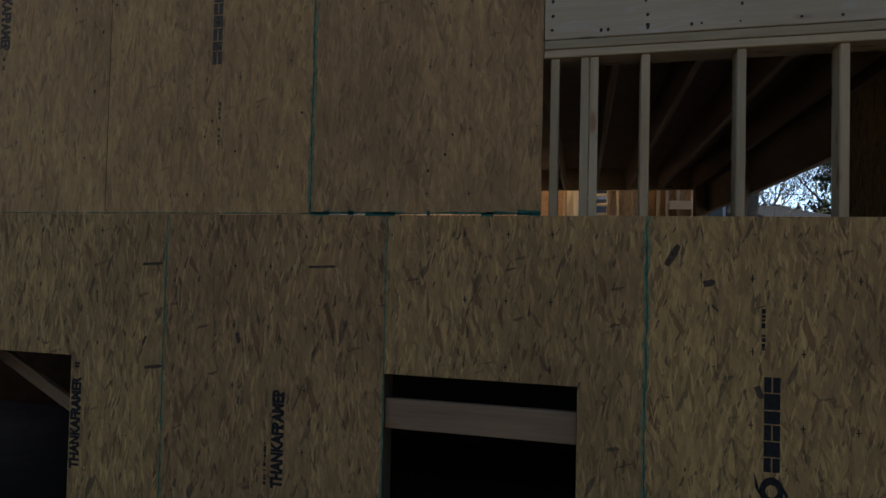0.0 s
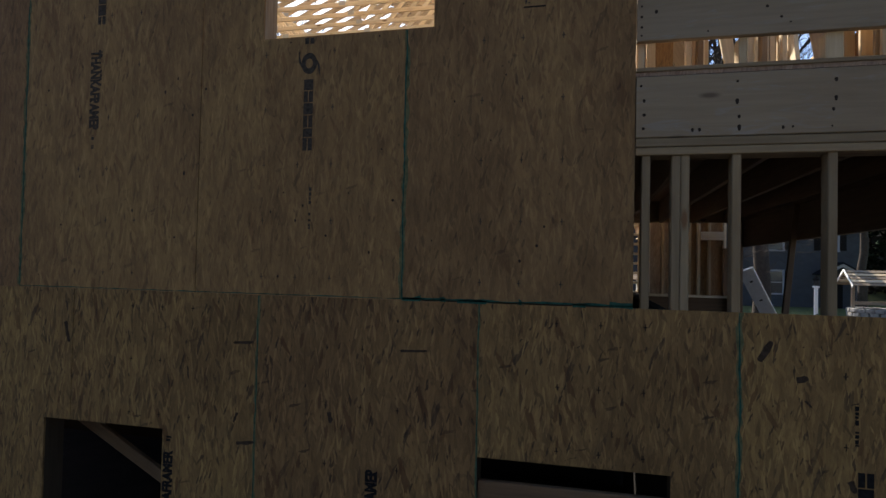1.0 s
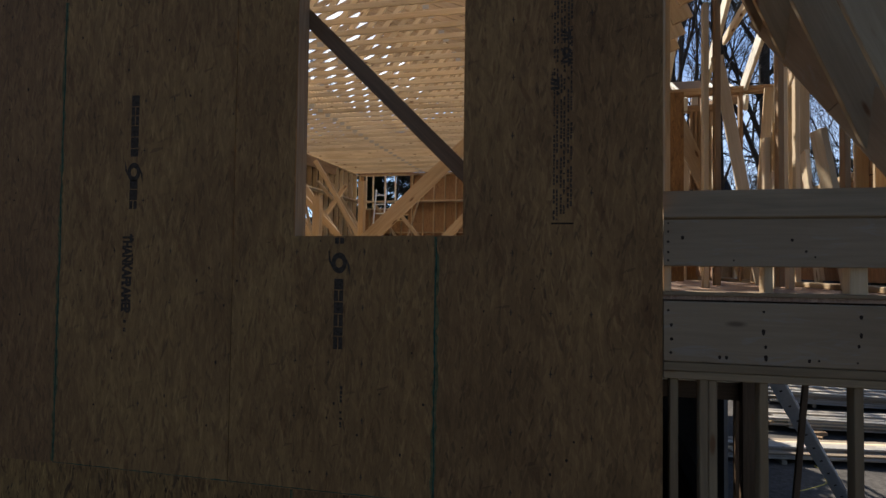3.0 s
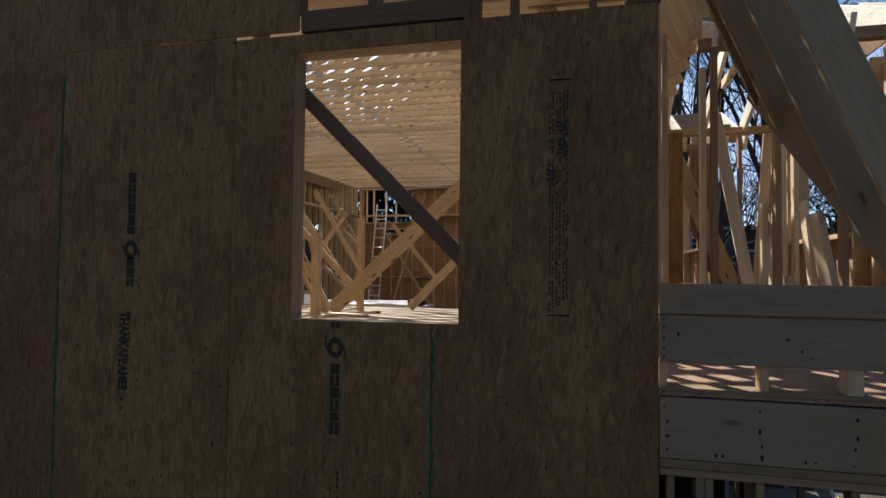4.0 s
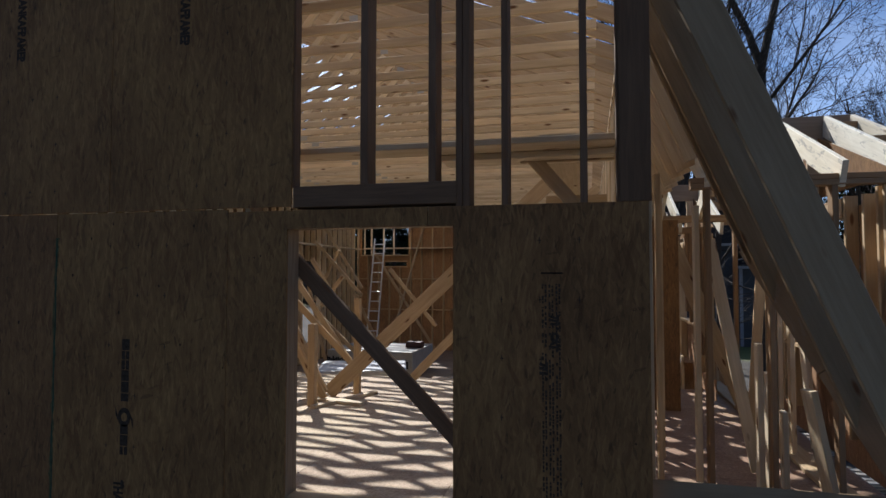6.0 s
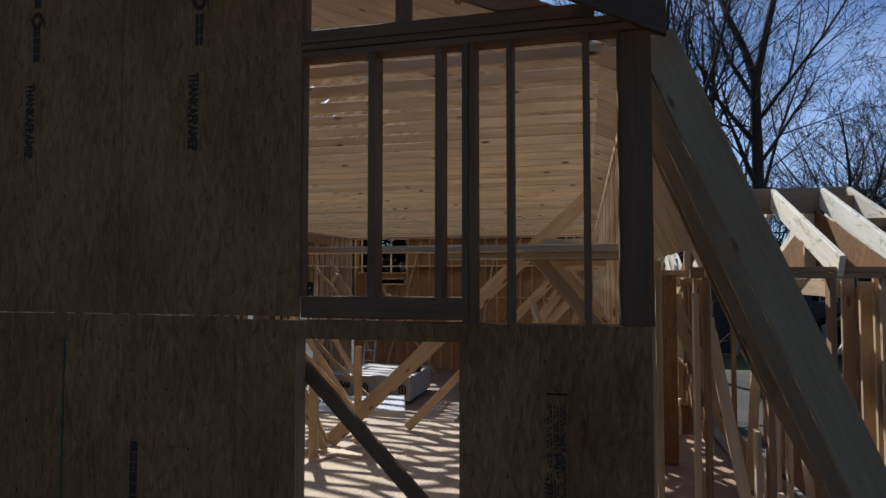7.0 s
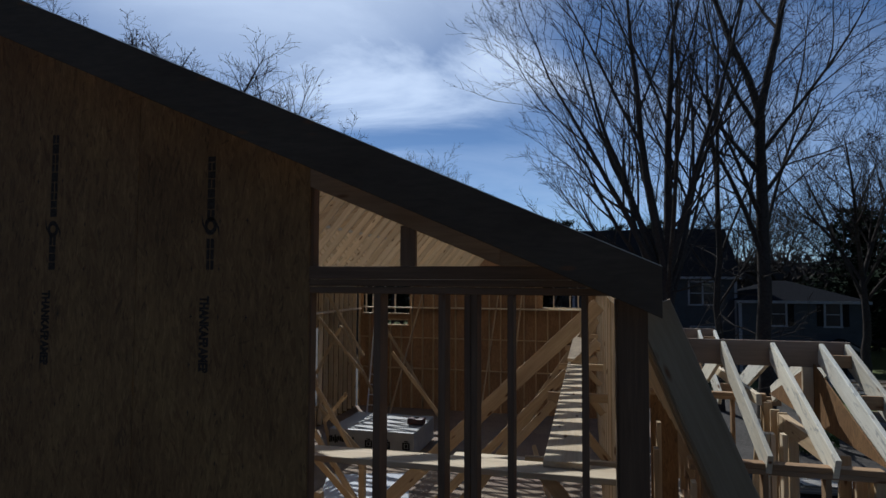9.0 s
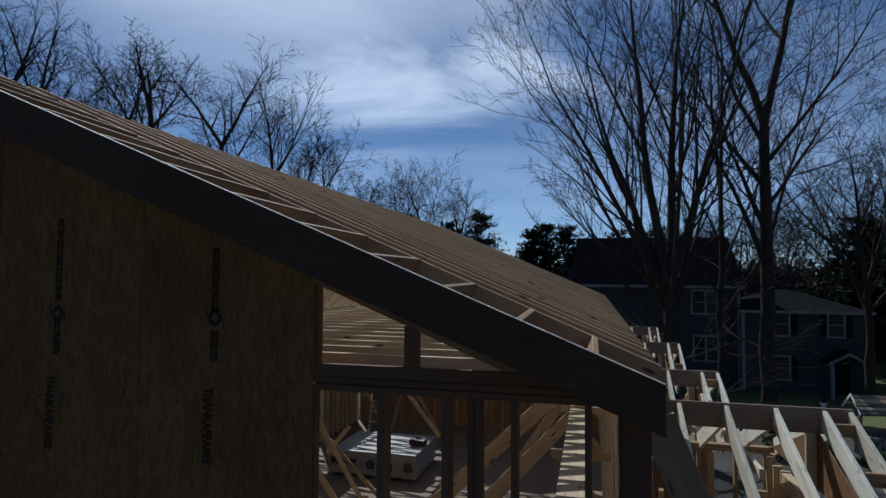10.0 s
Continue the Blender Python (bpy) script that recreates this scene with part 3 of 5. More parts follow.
for xm, z in ((-8.44, 6.402), (-8.17, 6.402), (-7.7, 6.402), (-7.31, 6.402), (-1.58, 6.682), (-1.03, 6.682), (-0.76, 6.682), (-0.5, 6.682)):
    beam(far, "mullion_stud", xm, xm + 0.038, FAR_Y + 0.01, FAR_Y + 0.1, z, 7.598, PALE)
beam(far, "slot_sill", -7.72, -6.8, FAR_Y, FAR_Y + 0.138, 5.942, 5.98, PINE)
beam(far, "slot_head", -7.72, -6.8, FAR_Y, FAR_Y + 0.138, 6.145, 6.183, PINE)
gable = [(-0.02, 7.71), (RIDGE_X, roof_z(RIDGE_X) - 0.16), (2 * RIDGE_X + 0.02, 7.71)]
gv = [(x, FAR_Y + 0.14, z) for x, z in gable] + [(x, FAR_Y + 0.14 + T, z) for x, z in gable]
pydata("gable_sheathing", gv, [(0, 1, 2), (5, 4, 3), (0, 3, 4, 1), (1, 4, 5, 2), (2, 5, 3, 0)], OSB_IN, far)
beam(far, "top_plate", LEFT_X, 0, FAR_Y, FAR_Y + 0.138, 7.6, 7.645, PINE)

west = thing("wall_west", "tall stud wall sheathed in strand board", "wall", kind="structure")
bmw = sheet_bm(0, FAR_Y, 2.7, 7.7, 0, T, [(10.6, 11.6, 4.9, 6.1), (13.3, 14.4, 3.6, 6.08)])
bmesh.ops.transform(bmw, verts=bmw.verts[:], matrix=Matrix.Translation((LEFT_X - 0.14, 0, 0)) @ Matrix.Rotation(radians(90), 4, "Z"))
part("sheathing", bmw, OSB, west)
for k in range(43):
    y = 0.2 + 0.406 * k
    if not any(a < y < b for a, b in ((10.6, 11.6), (13.3, 14.4))):
        beam(west, "stud", LEFT_X - 0.138, LEFT_X, y, y + 0.038, HALL_Z, 7.6, PALE)
    else:
        beam(west, "cripple_stud", LEFT_X - 0.138, LEFT_X, y, y + 0.038, HALL_Z, 4.9 if y < 12 else 3.6, PINE)
        beam(west, "cripple_stud", LEFT_X - 0.138, LEFT_X, y, y + 0.038, 6.1, 7.6, PINE)
beam(west, "top_plate", LEFT_X - 0.138, LEFT_X, 0.1, FAR_Y, 7.6, 7.645, PINE)

beam(west, "header", LEFT_X + 0.002, LEFT_X + 0.04, 12.9, 15.4, 7.3, 7.6, TAN)

east = thing("wall_east", "open stud wall between hall and wing", "wall", kind="structure")
for k in range(43):
    y = 0.2 + 0.406 * k
    beam(east, "stud", -0.139, -0.05, y, y + 0.038, LOFT_Z + 0.04 if y < LOFT_Y else HALL_Z, 7.42, PALE if k % 3 else PINE)
beam(east, "top_plate", -0.139, -0.05, 0.16, FAR_Y, 7.42, 7.5, PINE)

# ---- wing with the steep roof ----
wing = thing("wall_wing", "open stud wall of the side wing with rim board", "wall", kind="structure")
for a, b in ((-0.05, -0.012), (0.084, 0.122), (0.124, 0.162), (0.345, 0.383), (0.736, 0.774), (1.128, 1.166), (1.5, 1.538)):
    beam(wing, "stud", a, b, 0.014, 0.103, 2.5 if a < 0.2 else 0.4, 3.718, GREY)
beam(wing, "top_plate", -0.08, CORNER_X, 0.003, 0.15, 3.72, 3.757, GREY)
beam(wing, "top_plate", -0.08, CORNER_X, 0.001, 0.15, 3.759, 3.8, GREY)
beam(wing, "rim_board", -0.08, CORNER_X, 0.0, 0.038, 3.803, 4.093, RIM, "pale wide rim board with nail heads")
beam(wing, "sill_strip", -0.08, CORNER_X, 0.012, 0.15, 4.121, 4.14, GREY)
for a, b in ((-0.08, -0.042), (0.371, 0.409), (0.729, 0.802), (1.1, 1.14)):
    beam(wing, "block", a, b, 0.03, 0.12, 4.141, 4.262, PINE)
beam(wing, "guard_board", -0.08, CORNER_X, 0.0, 0.038, 4.262, 4.488, RIM)
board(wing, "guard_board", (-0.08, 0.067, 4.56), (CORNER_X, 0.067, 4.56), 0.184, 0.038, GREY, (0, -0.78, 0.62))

steep = thing("steep_roof_frame", "steep lower roof of bare spruce rafters beside the gable", "roof", kind="structure")


def steep_z(x):
    return 7.42 - 2.42 * x


for y in (1.39, 1.8, 2.2, 2.6, 3.0, 3.4, 3.8):
    board(steep, "valley_jack", (-0.045, y, steep_z(-0.045)), (0.38, y, steep_z(0.38)), 0.184, 0.038, PINE)
for y, low in ((0.022, 1.35), (0.43, 1.04), (0.84, 0.79), (0.985, 0.69)):
    board(steep, "rafter", (-0.045, y, steep_z(-0.045)), (low, y, steep_z(low)), 0.19, 0.038, RAFTER if y < 0.5 else GREY)
# valley rafter into which the jack rafters run, down to the front corner
for a, b in (((0.634, 0.977, 5.886), (0.918, 0.531, 5.196)), ((0.92, 0.528, 5.192), (1.2, 0.088, 4.512))):
    board(steep, "valley_rafter", a, b, 0.25, 0.038, RIM, (1.6, 1.9, 0.4))

# ---- lower storey ----
base = thing("foundation", "dark foundation wall and slab under the house", "foundation", kind="structure")
part("slab", box_bm(LEFT_X - 4.6, CORNER_X, 0.02, 5.2, 0.1, 0.36), SHADED_CONCRETE, base)
part("foundation_wall", box_bm(LEFT_X - 4.6, 1.27, 5.32, 5.5, 0.1, 2.59), SHADED_CONCRETE, base)
part("foundation_wall", box_bm(LEFT_X - 4.8, LEFT_X - 4.6, 0.02, FAR_Y, 0.1, 3.7), SHADED_CONCRETE, base)
# unseen partition, added to keep the wing's light off the lower window
part("partition", box_bm(0.2, 0.3, 0.16, 5.2, 0.36, 2.88), SHADED_CONCRETE, base)
part("foundation_wall", box_bm(1.27, 1.5, 6.2, FAR_Y, 0.1, 2.9), CONCRETE, base)
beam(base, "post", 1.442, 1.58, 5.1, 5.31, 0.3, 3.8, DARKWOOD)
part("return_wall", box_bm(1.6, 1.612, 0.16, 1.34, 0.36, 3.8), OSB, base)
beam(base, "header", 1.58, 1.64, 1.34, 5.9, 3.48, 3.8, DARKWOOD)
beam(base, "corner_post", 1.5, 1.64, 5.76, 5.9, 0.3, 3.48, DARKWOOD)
beam(base, "window_head_board", -0.812, 0.09, 0.03, 0.068, 1.968, 2.112, DARKWOOD)
board(base, "temporary_brace", (-3.72, 0.35, 2.252), (-2.2, 0.35, 1.45), 0.075, 0.038, DARKWOOD)
prop = board(None, "prop", (1.56, 3.1, 3.8), (0.9, 1.95, 0.36), 0.05, 0.038, DARKWOOD)
tagged(prop, "dark timber prop leaning under the wing floor", "prop")


# ---- stud wall at the lip of the lower hall ----
lip = thing("wall_partition", "low stud wall with orange strand board at the hall's edge", "wall", kind="structure")
beam(lip, "sill_plate", -0.2, 1.44, 5.2, 5.258, 2.83, 2.862, PALE)
for k, x in enumerate((0.06, 0.2, 0.42, 0.55, 0.74, 0.9, 1.1, 1.22, 1.36, 1.56)):
    beam(lip, "stud", x, x + 0.038, 6.1, 6.19, 2.7, 4.5, PALE if k % 2 else PINE)
for k in range(8):
    beam(lip, "blocking", 0.24, 0.42, 6.11, 6.18, 2.82 + 0.14 * k, 2.855 + 0.14 * k, PALE)
beam(lip, "header", 1.26, 1.56, 6.05, 6.088, 3.6, 3.72, PALE)
beam(lip, "foot_plate", -0.1, 1.62, 6.1, 6.19, 2.655, 2.698, PALE)
for xa, xb in ((0.46, 0.9), (0.94, 1.22), (1.26, 1.6)):
    part("sheathing", box_bm(xa, xb, 6.192, 6.204, 2.66, 4.4), DECK if xa < 0.5 else OSB_IN, lip)
for xa in (-0.1, 0.9):
    beam(lip, "bearer", xa, xa + 0.14, 5.5, 6.2, 2.59, 2.654, PINE)


# ---- stamps, edge paint and nailing marks on the sheathing ----
def edge_paint(x, z0, z1, seed, width=0.011):
    """A hand-sprayed green stripe over a joint: a dark core and a thin overspray, both uneven at their rims."""
    rng = random.Random(seed)
    for wide, y, step, mat in ((2.6, -0.0008, 0.035, HAZE), (0.85, -0.0012, 0.05, GREEN)):
        n = int((z1 - z0) / step)
        v, f = [], []
        drift = 0.0
        for i in range(n + 1):
            z = z0 + (z1 - z0) * i / n
            drift = 0.8 * drift + rng.uniform(-0.3, 0.3) * width
            a, b = width * wide / 2 * rng.uniform(0.3, 1.4), width * wide / 2 * rng.uniform(0.3, 1.4)
            v += [(x + drift - a, y, z), (x + drift + b, y, z)]
        for i in range(n):
            f.append((2 * i, 2 * i + 1, 2 * i + 3, 2 * i + 2))
        pydata("edge_paint", v, f, mat, wall)


def level_paint(z, x0, x1, seed, width=0.009):
    rng = random.Random(seed)
    n = max(2, int((x1 - x0) / 0.05))
    v, f = [], []
    for i in range(n + 1):
        x = x0 + (x1 - x0) * i / n
        v += [(x, -0.0012, z - width * rng.uniform(0.1, 0.5)), (x, -0.0012, z + width * rng.uniform(0.2, 1.3))]
    for i in range(n):
        f.append((2 * i, 2 * i + 2, 2 * i + 3, 2 * i + 1))
    pydata("edge_paint", v, f, GREEN, wall)


for i, (x, a, b) in enumerate(((-2.04, 0.4, 2.995), (0.378, 0.4, 2.995), (-3.67, 3.01, 5.9), (-1.222, 3.01, 4.405), (-4.88, 3.01, 6.0), (-4.48, 0.4, 2.99))):
    edge_paint(x, a, b, i, 0.007 if i == 0 else 0.01)
edge_paint(-0.816, 0.4, 2.995, 31, 0.005)
for i, (xa, xb) in enumerate(((-1.22, -1.12), (-1.02, -0.99), (-0.93, -0.78), (-0.62, -0.605), (-0.36, -0.3), (-0.19, -0.085))):
    level_paint(JOIN_1 + 0.001, xa, xb, 50 + i, 0.02)
level_paint(JOIN_1 + 0.006, -1.22, -0.083, 11)
level_paint(JOIN_1 + 0.004, -3.67, -1.22, 12, 0.004)


def rect(v, f, x0, x1, z0, z1, y=-0.0014):
    k = len(v)
    v += [(x0, y, z0), (x1, y, z0), (x1, y, z1), (x0, y, z1)]
    f.append((k, k + 1, k + 2, k + 3))


def maker_mark(x, z0, z1, ring_at=None, w=0.06, seed=0):
    """A maker's mark as a chain of plain blocks along the board with a ring in it."""
    rng = random.Random(seed)
    v, f = [], []
    z = z0
    while z < z1 - 0.02:
        step = rng.uniform(0.05, 0.075)
        top_ = min(z + step - 0.005, z1)
        if ring_at is None or abs((z + top_) / 2 - ring_at) > 0.07:
            if rng.random() < 0.5:
                rect(v, f, x - w / 2, x + w / 2, z, top_)
            else:
                rect(v, f, x - w / 2, x - 0.003, z, top_)
                rect(v, f, x + 0.003, x + w / 2, z, top_)
        z += step
    if ring_at:
        n, k = 28, len(v)
        for i in range(n):
            a = 2 * math.pi * i / n
            v += [(x + 0.022 * math.cos(a), -0.0014, ring_at + 0.026 * math.sin(a)), (x + 0.046 * math.cos(a), -0.0014, ring_at + 0.058 * math.sin(a))]
        for i in range(n):
            j = (i + 1) % n
            f.append((k + 2 * i, k + 2 * i + 1, k + 2 * j + 1, k + 2 * j))
        for s in (1, -1):
            k = len(v)
            v += [(x + s * 0.03, -0.0014, ring_at + s * 0.045), (x + s * 0.062, -0.0014, ring_at - s * 0.01), (x + s * 0.066, -0.0014, ring_at - s * 0.075), (x + s * 0.045, -0.0014, ring_at)]
            f.append((k, k + 1, k + 2, k + 3))
    pydata("printed_mark", v, f, INK if z0 < 3 else FAINT, wall, "dark printed blocks with a ring")


def small_print(x, z0, z1, w, seed, rows=1):
    """Print too fine to read: short bars."""
    rng = random.Random(seed)
    v, f = [], []
    for r in range(rows):
        xr = x - w / 2 + w * (r + 0.5) / rows
        z = z0
        while z < z1:
            step = rng.uniform(0.008, 0.03)
            if rng.random() < 0.72:
                rect(v, f, xr - w / rows * 0.36, xr + w / rows * rng.uniform(0.2, 0.36), z, min(z1, z + step * 0.75))
            z += step
    pydata("small_print", v, f, INK if z0 < 3 else FAINT, wall)


def slogan(text, x, z, length, size, down=True):
    cu = bpy.data.curves.new("slogan", "FONT")
    cu.body, cu.size, cu.align_x, cu.align_y = text, size, "LEFT", "CENTER"
    cu.offset = 0.005
    cu.materials.append(INK if z < 3 else FAINT)
    ob = new("slogan", cu)
    ob.parent = wall
    bpy.context.view_layer.update()
    s = length / max(0.01, ob.dimensions.x)
    turn = pose(x, -0.0016, z, 90, 0, 0) @ pose(0, 0, 0, 0, 0, -90 if down else 90)
    ob.matrix_basis = turn @ Matrix.Diagonal((s, 1.0, 1.0, 1.0))
    return ob


WORD = "THANKAFRAMER"
slogan(WORD, -3.168, 4.42, 0.49, 0.088)
slogan(WORD, -2.578, 1.61, 0.5, 0.08, False)
slogan(WORD, -1.362, 1.632, 0.5, 0.085, False)
slogan(WORD, -4.008, 7.575, 0.52, 0.088)
slogan(WORD, -2.762, 7.55, 0.5, 0.088)
for i, (x, a, b, w) in enumerate(((-3.125, 4.18, 4.42, 0.02), (-1.43, 1.63, 1.85, 0.022), (0.846, 2.41, 2.62, 0.024), (-1.75, 3.36, 3.6, 0.022), (-3.168, 3.83, 3.91, 0.03), (-1.366, 2.15, 2.19, 0.05), (-2.578, 2.13, 2.185, 0.05))):
    small_print(x, a, b, w, i)
maker_mark(-3.133, 4.575, 5.285, 4.8, 0.055, 1)
maker_mark(-1.775, 3.785, 4.4, 4.26, 0.055, 2)
maker_mark(0.88, 1.3, 2.34, 1.86, 0.062, 3)
maker_mark(-3.965, 7.72, 8.66, 8.0, 0.055, 4)
maker_mark(-2.725, 7.72, 8.45, 8.0, 0.055, 5)
for i, x in enumerate((-0.6, -0.565, -0.53)):
    small_print(x, 4.49 + 0.03 * i, 5.62, 0.03, 20 + i, 2)
v_, f_ = [], []
rect(v_, f_, -0.615, -0.505, 5.672, 5.68)
rect(v_, f_, -0.62, -0.51, 4.468, 4.476)
pydata("print_border", v_, f_, INK, wall)
slogan("7/16", -0.607, 5.22, 0.1, 0.05)
slogan("7/16 CAT", -0.55, 5.46, 0.18, 0.05)

for i, (xc, z0, z1) in enumerate(((-1.43, 0.6, 2.95), (-0.23, 2.3, 2.95), (1.0, 0.6, 2.95), (-2.65, 2.3, 2.95), (-3.06, 3.1, 5.95), (-1.83, 3.1, 4.35), (-0.62, 3.1, 5.95), (-4.3, 3.1, 5.95), (-2.66, 6.2, 8.3), (-3.9, 6.2, 8.7))):
    rng = random.Random(i)
    v_, f_ = [], []
    z = z0
    while z < z1:
        for dx in (-0.2, 0.0, 0.2):
            if rng.random() < 0.85:
                cx = xc + dx + rng.uniform(-0.004, 0.004)
                rect(v_, f_, cx - 0.0022, cx + 0.0022, z - 0.016, z + 0.016)
                rect(v_, f_, cx - 0.009, cx + 0.009, z - 0.0022, z + 0.0022)
        z += 0.305
    tagged(pydata("nailing_marks", v_, f_, INK if z0 < 3 else FAINT, wall), kind="stuff")


def nail_heads(parent, spots, y, r=0.006):
    """Nail heads, some with a short rust run below."""
    rng = random.Random(len(spots))
    v, f = [], []
    for x, z in spots:
        q = r * rng.uniform(0.7, 1.45)
        run = q * rng.choice((1.0, 1.0, 1.6, 2.6))
        k = len(v)
        v += [(x + q * math.cos(i * math.pi / 4), y, z + (q if i <= 4 else run) * math.sin(i * math.pi / 4)) for i in range(8)]
        f.append(tuple(range(k, k + 8)))
    tagged(pydata("nail_heads", v, f, RUST, parent), kind="stuff")


RUST = plain("rusty_nail", (0.03, 0.022, 0.017), 0.8, 0, 0.5, 60)
rng = random.Random(5)
spots = [(x + rng.uniform(-0.01, 0.01), z + rng.uniform(-0.012, 0.012)) for x in (-0.05, 0.36, 0.755, 1.13, 1.5) for z in (3.84, 3.9, 3.97, 4.05)]
spots += [(x, 3.835) for x in (0.17, 0.2, 0.55, 0.59, 0.98)]
spots += [(-0.06, z) for z in (4.29, 4.33, 4.38, 4.43, 4.47)] + [(rng.uniform(0, 1.6), rng.uniform(4.28, 4.46)) for _ in range(7)]
nail_heads(wing, spots, -0.0008)
rng = random.Random(9)
spots = [(rng.uniform(-4.4, -0.1), rng.uniform(3.05, 6.0)) for _ in range(70)]
nail_heads(wall, [p for p in spots if not (WIN[0] - 0.02 < p[0] < WIN[1] + 0.02 and WIN[2] - 0.02 < p[1] < WIN[3] + 0.02)], -0.0008, 0.005)

def stray_strand(x, z, length, width, angle, seed):
    """One dark strand lying on the face of a board, with ragged ends."""
    rng = random.Random(seed)
    ring = []
    for u, w in ((-0.5, 0.2), (-0.42, 0.5), (-0.1, 0.42), (0.2, 0.5), (0.44, 0.36), (0.5, 0.1), (0.47, -0.3), (0.1, -0.5), (-0.2, -0.4), (-0.46, -0.45)):
        du, dw = u * length, w * width * rng.uniform(0.7, 1.15)
        ring.append((x + du * math.cos(angle) - dw * math.sin(angle), -0.0009, z + du * math.sin(angle) + dw * math.cos(angle)))
    pydata("strand", ring, [tuple(range(len(ring)))], STRAND, wall)


STRAND = plain("dark_strand", (0.045, 0.03, 0.02), 0.85, 0, 0.5, 40)
for i, row in enumerate((
    (-1.151, 2.74, 0.147, 0.016, 0.05),
    (-2.123, 2.734, 0.128, 0.018, 0.09),
    (-3.301, 2.74, 0.129, 0.03, -1.33),
    (-2.099, 2.189, 0.112, 0.022, 0.13),
    (0.483, 2.828, 0.106, 0.035, 1.08),
    (0.633, 2.711, 0.05, 0.03, 0.2),
    (0.831, 2.263, 0.055, 0.03, -1.14),
    (-2.468, 2.549, 0.074, 0.012, -1.48),
    (-2.162, 2.323, 0.06, 0.018, -1.95),
    (-1.603, 2.367, 0.058, 0.03, -1.36),
    (0.657, 2.606, 0.038, 0.012, -0.79),
)):
    stray_strand(*row, i)

# ---- steep roof and dormers of the wing ----
for y in (4.42, 7.45, 7.85, 8.3, 11.5, 11.9, 12.4, 15.7, 16.1, 16.6):
    board(steep, "rafter", (-0.045, y, steep_z(-0.045)), (1.35, y, steep_z(1.35)), 0.184, 0.038, PINE)
beam(steep, "foot_plate", 1.24, 1.42, 0.05, FAR_Y, 4.122, 4.16, PINE)


def dormer(yc, x0, x1, zr, half, xs, rungs, mat_r):
    d = thing("dormer_frame", "bare spruce frame of a small gabled dormer in sunlight", "dormer", "dormers along the steep roof", at=(x0, yc, LOFT_Z))
    drop = 0.44 * half
    board(d, "ridge_board", (x0 - 0.25, yc, zr - 0.12), (x1, yc, zr - 0.12), 0.235, 0.03, mat_r)
    for x in xs:
        for s in (-1, 1):
            board(d, "rafter", (x, yc + s * 0.016, zr - 0.1), (x, yc + s * (half + 0.07), zr - 0.1 - drop * (half + 0.07) / half), 0.184, 0.038, FRESH, (1, 0, 0))
    for k in range(rungs):
        u = 0.12 + k * 0.4
        for s in (-1, 1):
            beam(d, "rung", xs[-2] + 0.02, xs[-1] - 0.02, yc + s * u * half - 0.02, yc + s * u * half + 0.02, zr - 0.14 - drop * u, zr - 0.03 - drop * u, TAN)
    pz = zr - drop - 0.12
    for s in (-1, 1):
        y = yc + s * half
        beam(d, "eave_plate", x0 - 0.1, x1 - 0.35, y - 0.045, y + 0.045, pz - 0.04, pz, TAN)
        beam(d, "eave_plate", x0 - 0.1, x1 - 0.35, y - 0.045, y + 0.045, pz - 0.079, pz - 0.041, TAN)
        n = 5
        for k in range(n):
            x = x0 + 0.05 + (x1 - 0.45 - x0 - 0.05) * k / (n - 1) if yc > 4 else xs[0] + 0.4 * k - 0.019
            if x > x1 - 0.3:
                continue
            foot = max(LOFT_Z + 0.02, 7.35 - 2.9 * (x - 0.02)) if yc > 4 else LOFT_Z + 0.02
            if foot < pz - 0.3:
                beam(d, "cheek_stud", x, x + 0.038, y - 0.045, y + 0.045, foot, pz - 0.08, TAN)
    xf = x1 - 0.4
    for u in (-1.0, -0.93, -0.55, 0.55, 0.93, 1.0):
        beam(d, "front_stud", xf, xf + 0.09, yc + u * half - 0.02, yc + u * half + 0.02, LOFT_Z + 0.3, pz - 0.08, PINE)
    beam(d, "window_head", xf, xf + 0.09, yc - half * 0.52, yc + half * 0.52, pz - 0.24, pz - 0.09, PINE)
    beam(d, "window_sill_plate", xf, xf + 0.09, yc - half * 0.52, yc + half * 0.52, 4.98, 5.02, PINE)
    part("front_panel", box_bm(xf + 0.091, xf + 0.103, yc - half, yc + half, LOFT_Z + 0.05, 4.98), OSB_IN, d)
    tri = [(xf + 0.091, yc - half, pz), (xf + 0.091, yc + half, pz), (xf + 0.091, yc, zr - 0.2)]
    pydata("gable_panel", tri + [(p[0] + 0.012, p[1], p[2]) for p in tri], [(0, 1, 2), (5, 4, 3), (0, 3, 4, 1), (1, 4, 5, 2), (2, 5, 3, 0)], OSB_UP, d)
    if yc > 4:
        part("cheek_panel", box_bm(x0 + 0.1, xf, yc + half + 0.046, yc + half + 0.058, LOFT_Z + 0.6, pz - 0.5), OSB_IN, d)
    beam(d, "gable_stud", xf, xf + 0.09, yc - 0.019, yc + 0.019, pz, zr - 0.24, PALE)
    beam(d, "collar_tie", xf - 0.6, xf - 0.56, yc - half * 0.6, yc + half * 0.6, zr - 0.45, zr - 0.36, PALE)
    return d


for x, y in ((0.09, 1.42), (0.355, 1.46), (0.76, 1.5), (0.85, 1.62), (0.97, 1.7), (0.2, 2.3), (0.62, 2.5)):
    beam(steep, "wall_stud", x, x + 0.038, y, y + 0.089, LOFT_Z + 0.002, min(6.4, steep_z(x + 0.04) - 0.3), PALE if x > 0.3 else PINE)
for x in (1.135, 1.182, 1.275):
    beam(steep, "wall_stud", x, x + 0.038, 2.55, 2.639, LOFT_Z + 0.002, 6.3, PALE)
